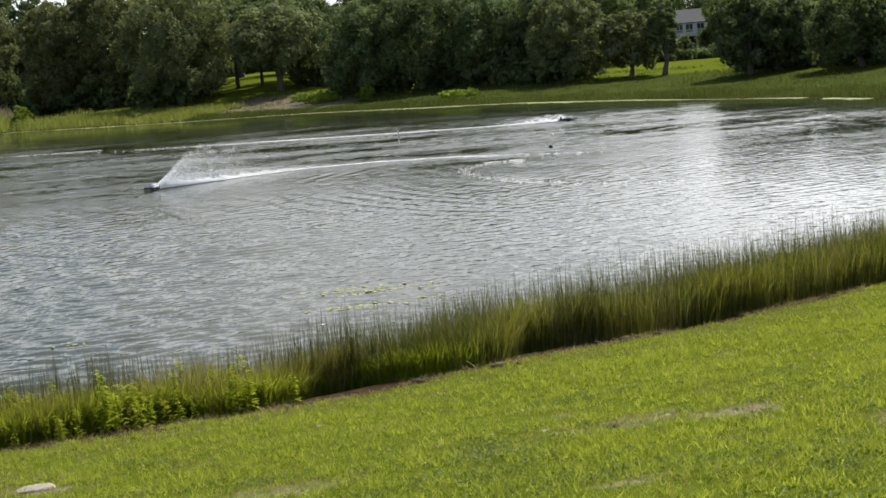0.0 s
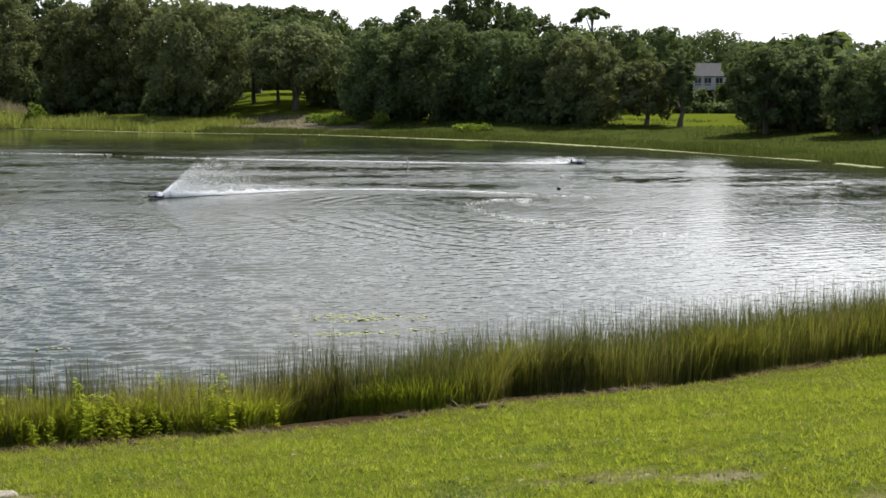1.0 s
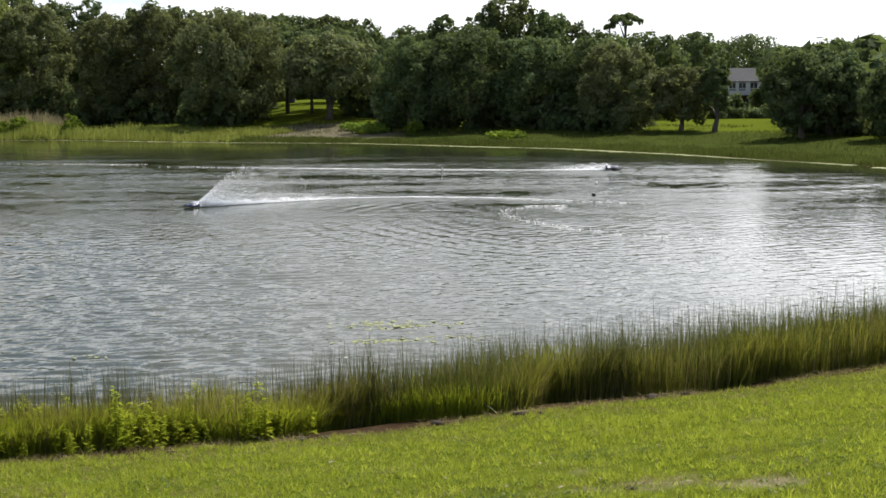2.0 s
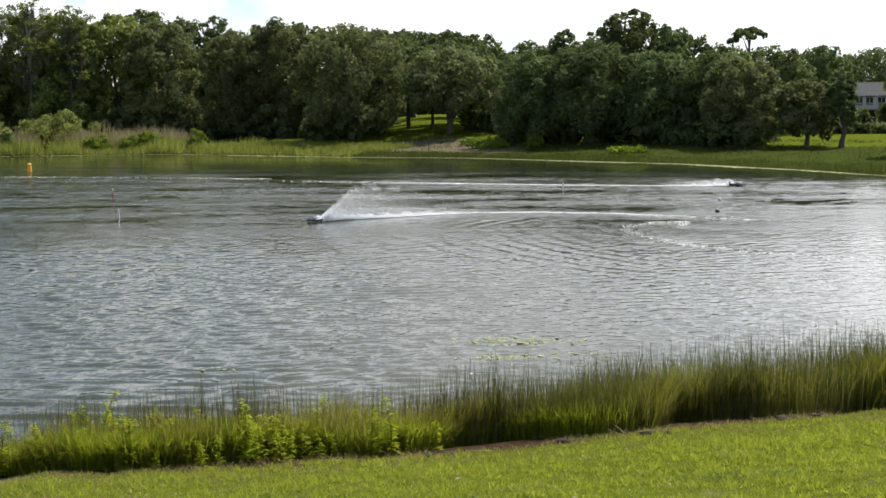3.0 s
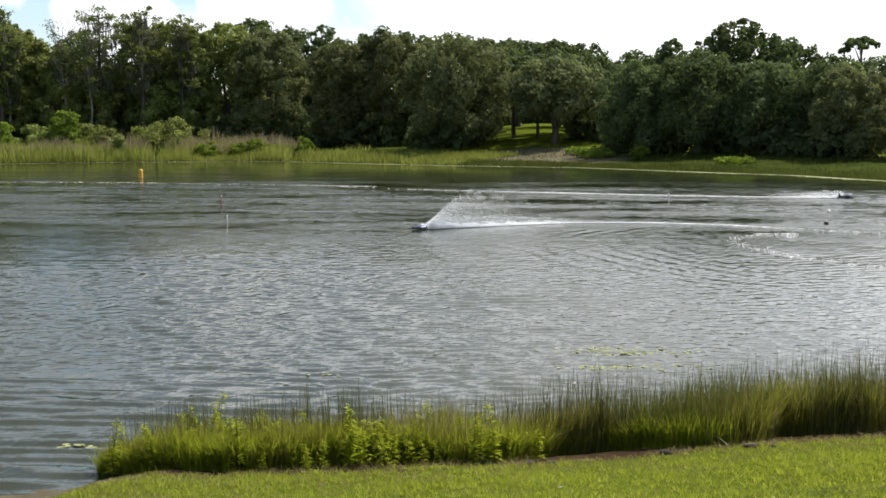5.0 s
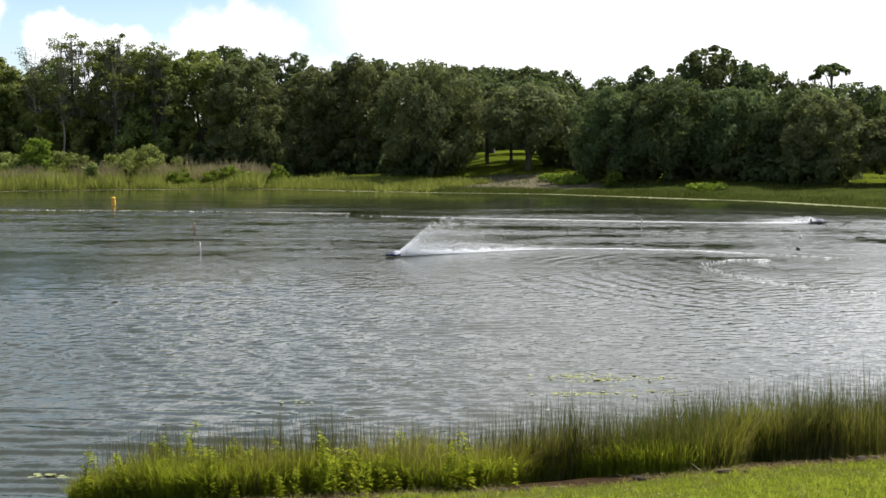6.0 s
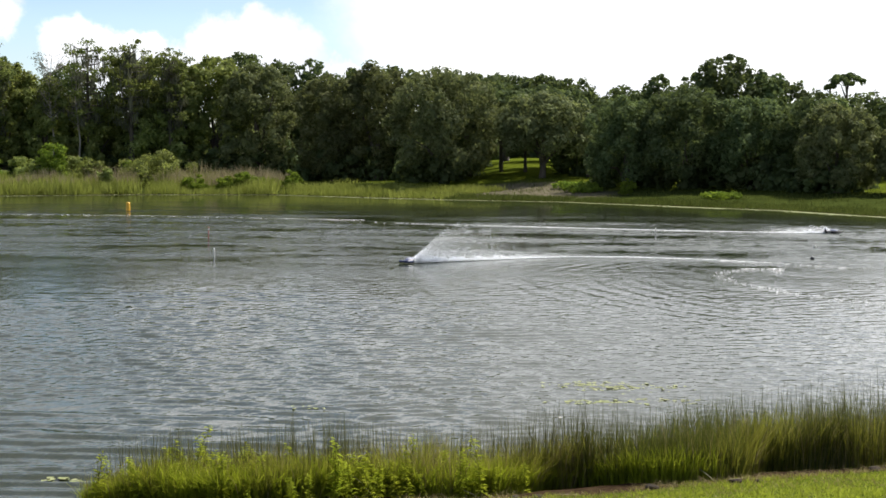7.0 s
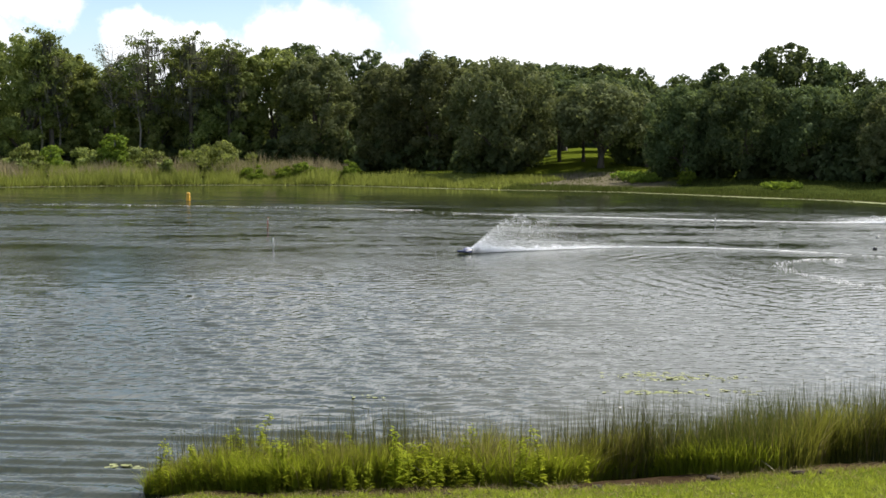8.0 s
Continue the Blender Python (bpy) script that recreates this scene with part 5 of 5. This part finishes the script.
def flat_stone(x, y, long, wide, seed):
    """A pale slab of stone lying almost flush in the turf."""
    rng = np.random.default_rng(seed)
    bm = bmesh.new()
    bmesh.ops.create_icosphere(bm, subdivisions=3, radius=1.0)
    for v in bm.verts:
        k = 1 + 0.22 * noise.noise(v.co * 2.1 + Vector((seed, 0, 0))) + 0.08 * noise.noise(v.co * 6.0)
        v.co = Vector((v.co.x * k * long / 2, v.co.y * k * wide / 2, max(-0.5, min(0.55, v.co.z)) * k * 0.11))
    ob = new("flat_stone", from_bm(bm, "flat_stone", plain("pale_limestone", (0.24, 0.22, 0.175), 0.9, vary=0.3, scale=9.0), True))
    ob.matrix_world = pose(x, y, height(x, y) - 0.022, 0, -4, 12)
    return tagged(ob, "pale flat stone half sunk in the lawn", "stone")


flat_stone(-4.25, 14.0, 0.44, 0.26, 3)

REED_EDGE = np.array([(-8.35, 18.6), (-7.0, 18.3), *LAWN_EDGE[2:11].tolist()])


def reed_bed(name, label, count, depth, tall, wide, lean, material, seed, power=1.0, droop=0.0, open_=0.4, edge=REED_EDGE):
    rng = np.random.default_rng(seed)
    p, d = along(edge, count, rng)
    side = np.stack([-d[:, 1], d[:, 0]], 1)
    o = depth[0] + (depth[1] - depth[0]) * rng.random(count) ** power
    bare = 0.26 + 0.44 * np.clip(wave_noise(p[:, 0], p[:, 1], 1.4, 66) + 0.5, 0, 1.5) * np.interp(p[:, 0], [-6, -4.5, -3.2, 0.5, 3, 6], [0, 1, 1.7, 1.5, 1, 0])
    o = np.maximum(o, bare + 0.12 * rng.random(count))
    gap = wave_noise(p[:, 0], p[:, 1] + o, 2.6, seed)
    keep = rng.random(count) < np.clip(0.62 + open_ * gap, 0.08, 1)
    p, o = (p + side * o[:, None])[keep], o[keep]
    n = len(p)
    root = on_ground(p) - (0, 0, 0.03)
    right = np.interp(p[:, 0], [-8.5, -6.0, -0.6, 0.2, 8.0], [0.86, 1.06, 1.10, 1.24, 1.28])
    h = rng.uniform(*tall, n) * right * (1 + 0.12 * wave_noise(p[:, 0], p[:, 1], 1.9, seed + 1))
    v, f = blades(root, h, rng.uniform(*wide, n), rng.normal(0, lean, (n, 2)) * h[:, None], rng, droop)
    return tagged(new(name, mesh(name, v, f, material)), label, "reeds", kind="stuff")


reed_bed("rushes", "thin dark upright rushes in the shallows", 12500, (0.5, 2.9), (0.62, 1.16), (0.006, 0.011), 0.05, RUSH, 91, open_=0.5)
reed_bed("sedge", "dense green sedge on the near shore", 66000, (0.15, 2.3), (0.22, 0.80), (0.006, 0.012), 0.20, SEDGE, 92, 1.35, 0.3, 0.55)
reed_bed("dead_reeds", "brown dead stems among the reeds", 17000, (0.2, 2.5), (0.2, 0.85), (0.006, 0.012), 0.22, STRAW, 94, 1.0, 0.2, 0.6)
reed_bed("shore_grass", "low bright grass at the foot of the reeds", 30000, (0.05, 1.5), (0.15, 0.55), (0.008, 0.015), 0.3, WEED, 93, 1.2, 0.3, 0.7, REED_EDGE[:7])
# right half only: dark-coloured rushes put the backlit look into the reed bed
reed_bed("dark_rushes", "dense green rushes on the near shore, coloured dark as if backlit", 22000, (0.15, 2.6), (0.35, 0.95), (0.006, 0.011), 0.12, BACKLIT_RUSH, 98, 1.1, 0.1, 0.4, REED_EDGE[5:])
reed_bed("lush_grass", "lush yellow-green grass at the open end of the reeds", 12000, (0.15, 2.0), (0.22, 0.68), (0.009, 0.018), 0.30, WEED, 97, 1.0, 0.35, 0.7, REED_EDGE[:4])


def weed_plant(x, y, tall, seed):
    """A leafy broad-leaved weed: a stem with pointed leaves all the way up."""
    rng = np.random.default_rng(seed)
    w = tagged(empty("weed_plant", x, y, height(x, y) - 0.02, rng.uniform(0, 360)), "light green leafy weed at the foot of the reeds", "weed", "weeds on the near shore")
    bend = rng.normal(0, 0.1, 2)
    stem = np.array([(0, 0, 0), (*(bend * tall * 0.5), tall * 0.55), (*(bend * tall * 1.6), tall)])
    v, f = tubes([(stem, (0.006, 0.005, 0.002))], 5)
    part("stem", mesh("stem", v, f, SEDGE, True), w)
    n = int(44 + 50 * tall)
    t = rng.uniform(0.12, 1.0, n)
    base = np.stack([np.interp(t, [0, 0.55, 1], stem[:, k]) for k in range(3)], 1)
    ang = np.arange(n) * 2.4
    size = rng.uniform(0.07, 0.15, n) * (1.15 - 0.5 * t)
    out = np.stack([np.cos(ang), np.sin(ang), rng.uniform(-0.2, 0.9, n)], 1)
    out = unit(out) * size[:, None]
    side = unit(np.cross(out, (0, 0, 1))) * (size * 0.16)[:, None]
    sag = np.stack([0 * t, 0 * t, -0.25 * size], 1)
    v = np.stack([base, base + out * 0.5 + side, base + out + sag, base + out * 0.5 - side], 1).reshape(-1, 3)
    part("leaves", mesh("leaves", v, np.arange(4 * n).reshape(n, 4), WEED), w, kind="stuff")
    return w


wrng = np.random.default_rng(95)
kinds = [weed_plant(-6.5, 18.75, 0.75, 300), weed_plant(-5.9, 18.7, 0.5, 301), weed_plant(-4.0, 18.85, 0.62, 302), weed_plant(-2.6, 19.5, 0.45, 303)]
spots, ways = along(REED_EDGE, 22, wrng, 0.0, 0.30)
for (px, py), (dx, dy) in zip(spots, ways):
    o = wrng.uniform(0.15, 1.1)
    qx, qy = px - dy * o, py + dx * o
    k = wrng.uniform(0.75, 1.2)
    copy_thing(kinds[wrng.integers(4)], pose(qx, qy, height(qx, qy) - 0.02, 0, 0, wrng.uniform(0, 360)) @ Matrix.Diagonal((k, k, k, 1)))
spots, ways = along(REED_EDGE[:5], 120, wrng)
for (px, py), (dx, dy) in zip(spots, ways):
    o = 0.1 + 1.9 * wrng.random() ** 1.2
    qx, qy = px - dy * o, py + dx * o
    k = wrng.uniform(0.6, 1.15)
    copy_thing(kinds[wrng.integers(4)], pose(qx, qy, height(qx, qy) - 0.02, 0, 0, wrng.uniform(0, 360)) @ Matrix.Diagonal((k, k, k, 1)))


for k, (dx, dy, tall) in enumerate(((0, 0, 1.12), (0.2, 0.25, 0.95), (-0.3, 0.1, 0.9), (0.45, -0.1, 0.8), (-0.55, 0.3, 0.75), (0.75, 0.2, 0.85), (-0.85, -0.1, 0.6), (1.1, 0.1, 0.7), (0.35, -0.35, 0.6), (-0.2, -0.4, 0.55), (1.5, -0.1, 0.65))):
    weed_plant(-6.84 + dx, 19.35 + dy, tall, 320 + k)


def litter(count, seed):
    rng = np.random.default_rng(seed)
    p, d = along(LAWN_EDGE[2:10], count, rng)
    p = p + np.stack([-d[:, 1], d[:, 0]], 1) * rng.normal(0.05, 0.16, count)[:, None]
    bunch = wave_noise(p[:, 0], p[:, 1], 1.6, 44) > -0.1
    p = p[bunch]
    n = len(p)
    root = on_ground(p) + (0, 0, 0.005)
    ang, l = rng.uniform(0, 6.28, n), rng.uniform(0.06, 0.24, n)
    v, f = blades(root, rng.uniform(0.0, 0.09, n), rng.uniform(0.004, 0.010, n), np.stack([np.cos(ang), np.sin(ang)], 1) * l[:, None], rng)
    return tagged(new("dead_straw", mesh("dead_straw", v, f, STRAW)), "brown dead straw along the soil edge", "straw", kind="stuff")


litter(4200, 96)


def white_flower(x, y, z):
    b = tagged(empty("white_flower", x, y, height(x, y)), "small white blossom on a thin stem", "flower")
    h = z - height(x, y)
    v, f = tubes([(np.array([(0, 0, -0.05), (0.01, 0, h * 0.6), (0, 0, h)]), (0.005, 0.004, 0.003))], 5)
    part("stem", mesh("stem", v, f, SEDGE, True), b)
    for k in range(5):
        a = k * 1.2566
        o, s = np.array([math.cos(a), math.sin(a), 0.35]) * 0.035, np.array([-math.sin(a), math.cos(a), 0]) * 0.014
        v = np.array([(0, 0, h), o * 0.6 + s + (0, 0, h), o + (0, 0, h), o * 0.6 - s + (0, 0, h)])
        part("petal", mesh("petal", v, np.array([[0, 1, 2, 3]]), STAKE_WHITE), b)
    return b


white_flower(-1.8, 21.4, 1.0)


def dirt_clod(x, y, size, seed):
    """A lump of dark soil lying in the grass."""
    bm = bmesh.new()
    bmesh.ops.create_icosphere(bm, subdivisions=2, radius=1.0)
    for v in bm.verts:
        k = 1 + 0.35 * noise.noise(v.co * 1.7 + Vector((seed, 0, 0))) + 0.15 * noise.noise(v.co * 5.0)
        v.co = Vector((v.co.x * k * size, v.co.y * k * size * 0.6, v.co.z * k * size * 0.4))
    ob = new("dirt_clod", from_bm(bm, "dirt_clod", SOIL_LUMP, True))
    ob.matrix_world = pose(x, y, height(x, y) + size * 0.12, 0, 0, seed * 37)
    return tagged(ob, "dark lump of bare soil in the grass", "soil", "soil lumps on the near bank")


SOIL_LUMP = plain("dark_soil", (0.030, 0.020, 0.012), 1.0, vary=0.4, scale=20.0)
for k, (x, y, size) in enumerate(((0.75, 20.3, 0.10), (1.05, 20.35, 0.07), (2.75, 21.45, 0.14), (2.95, 21.55, 0.10), (3.3, 21.75, 0.09), (-3.75, 18.1, 0.07), (-3.55, 18.15, 0.05), (-2.2, 19.0, 0.10), (-1.9, 19.2, 0.12), (-0.4, 19.85, 0.11), (1.5, 12.9, 0.07), (-5.2, 17.9, 0.08))):
    dirt_clod(x, y, size, k)


def fallen_reed(x, y, long, turn, tilt, z=0.06):
    """A pale dead reed leaf, folded along its middle."""
    t = np.linspace(0, 1, 6)
    w = 0.013 * np.sin(np.pi * (0.12 + 0.83 * t))
    px, pz = long * t * math.cos(radians(tilt)), long * t * math.sin(radians(tilt)) - 0.12 * long * t * t
    v = np.concatenate([np.stack([px, w, pz + 0.006], 1), np.stack([px, 0 * w, pz], 1), np.stack([px, -w, pz + 0.006], 1)])
    f = np.array([(r * 6 + k, r * 6 + k + 1, r * 6 + k + 7, r * 6 + k + 6) for r in range(2) for k in range(5)])
    ob = new("fallen_reed", mesh("fallen_reed", v, f, DEAD_LEAF))
    ob.matrix_world = pose(x, y, height(x, y) + z, 0, 0, turn)
    return tagged(ob, "pale dead reed leaf leaning at the soil edge", "dead leaf", "dead leaves on the near bank")


DEAD_LEAF = plain("bleached_leaf", (0.26, 0.23, 0.13), 0.8, vary=0.2, scale=14.0)
for x, y, long, turn, tilt, z in ((-4.15, 19.0, 0.50, 160, 42, 0.05), (0.45, 20.55, 0.30, 150, 35, 0.03), (0.6, 20.5, 0.35, 20, 8, 0.02), (-2.7, 19.1, 0.30, 165, 25, 0.03), (2.9, 21.7, 0.4, 10, 6, 0.02), (-1.7, 19.35, 0.45, 15, 5, 0.02)):
    fallen_reed(x, y, long, turn, tilt, z)


def paper_scrap(x, y, size, seed):
    """A scrap of bleached leaf lying in the turf."""
    rng = np.random.default_rng(seed)
    ang = np.linspace(0, 2 * np.pi, 7, endpoint=False)
    r = size * rng.uniform(0.6, 1.2, 7)
    v = np.concatenate([np.stack([r * np.cos(ang), r * 0.6 * np.sin(ang), rng.uniform(0, 0.3, 7) * size], 1), [(0, 0, size * 0.3)]])
    ob = new("bleached_leaf", mesh("bleached_leaf", v, [(k, (k + 1) % 7, 7) for k in range(7)], DEAD_LEAF))
    ob.matrix_world = pose(x, y, height(x, y) + 0.025, 8, 5, seed * 50)
    return tagged(ob, "small bleached leaf lying in the lawn", "dead leaf", "dead leaves on the near bank")


srng = np.random.default_rng(99)
for k in range(34):
    sy = 9.5 + 9.5 * srng.random()
    sx = srng.uniform(-0.42, 0.30) * sy
    if lie(np.array([sx]), np.array([sy]))[1][0] > 1.0:
        paper_scrap(sx, sy, srng.uniform(0.018, 0.04), k)
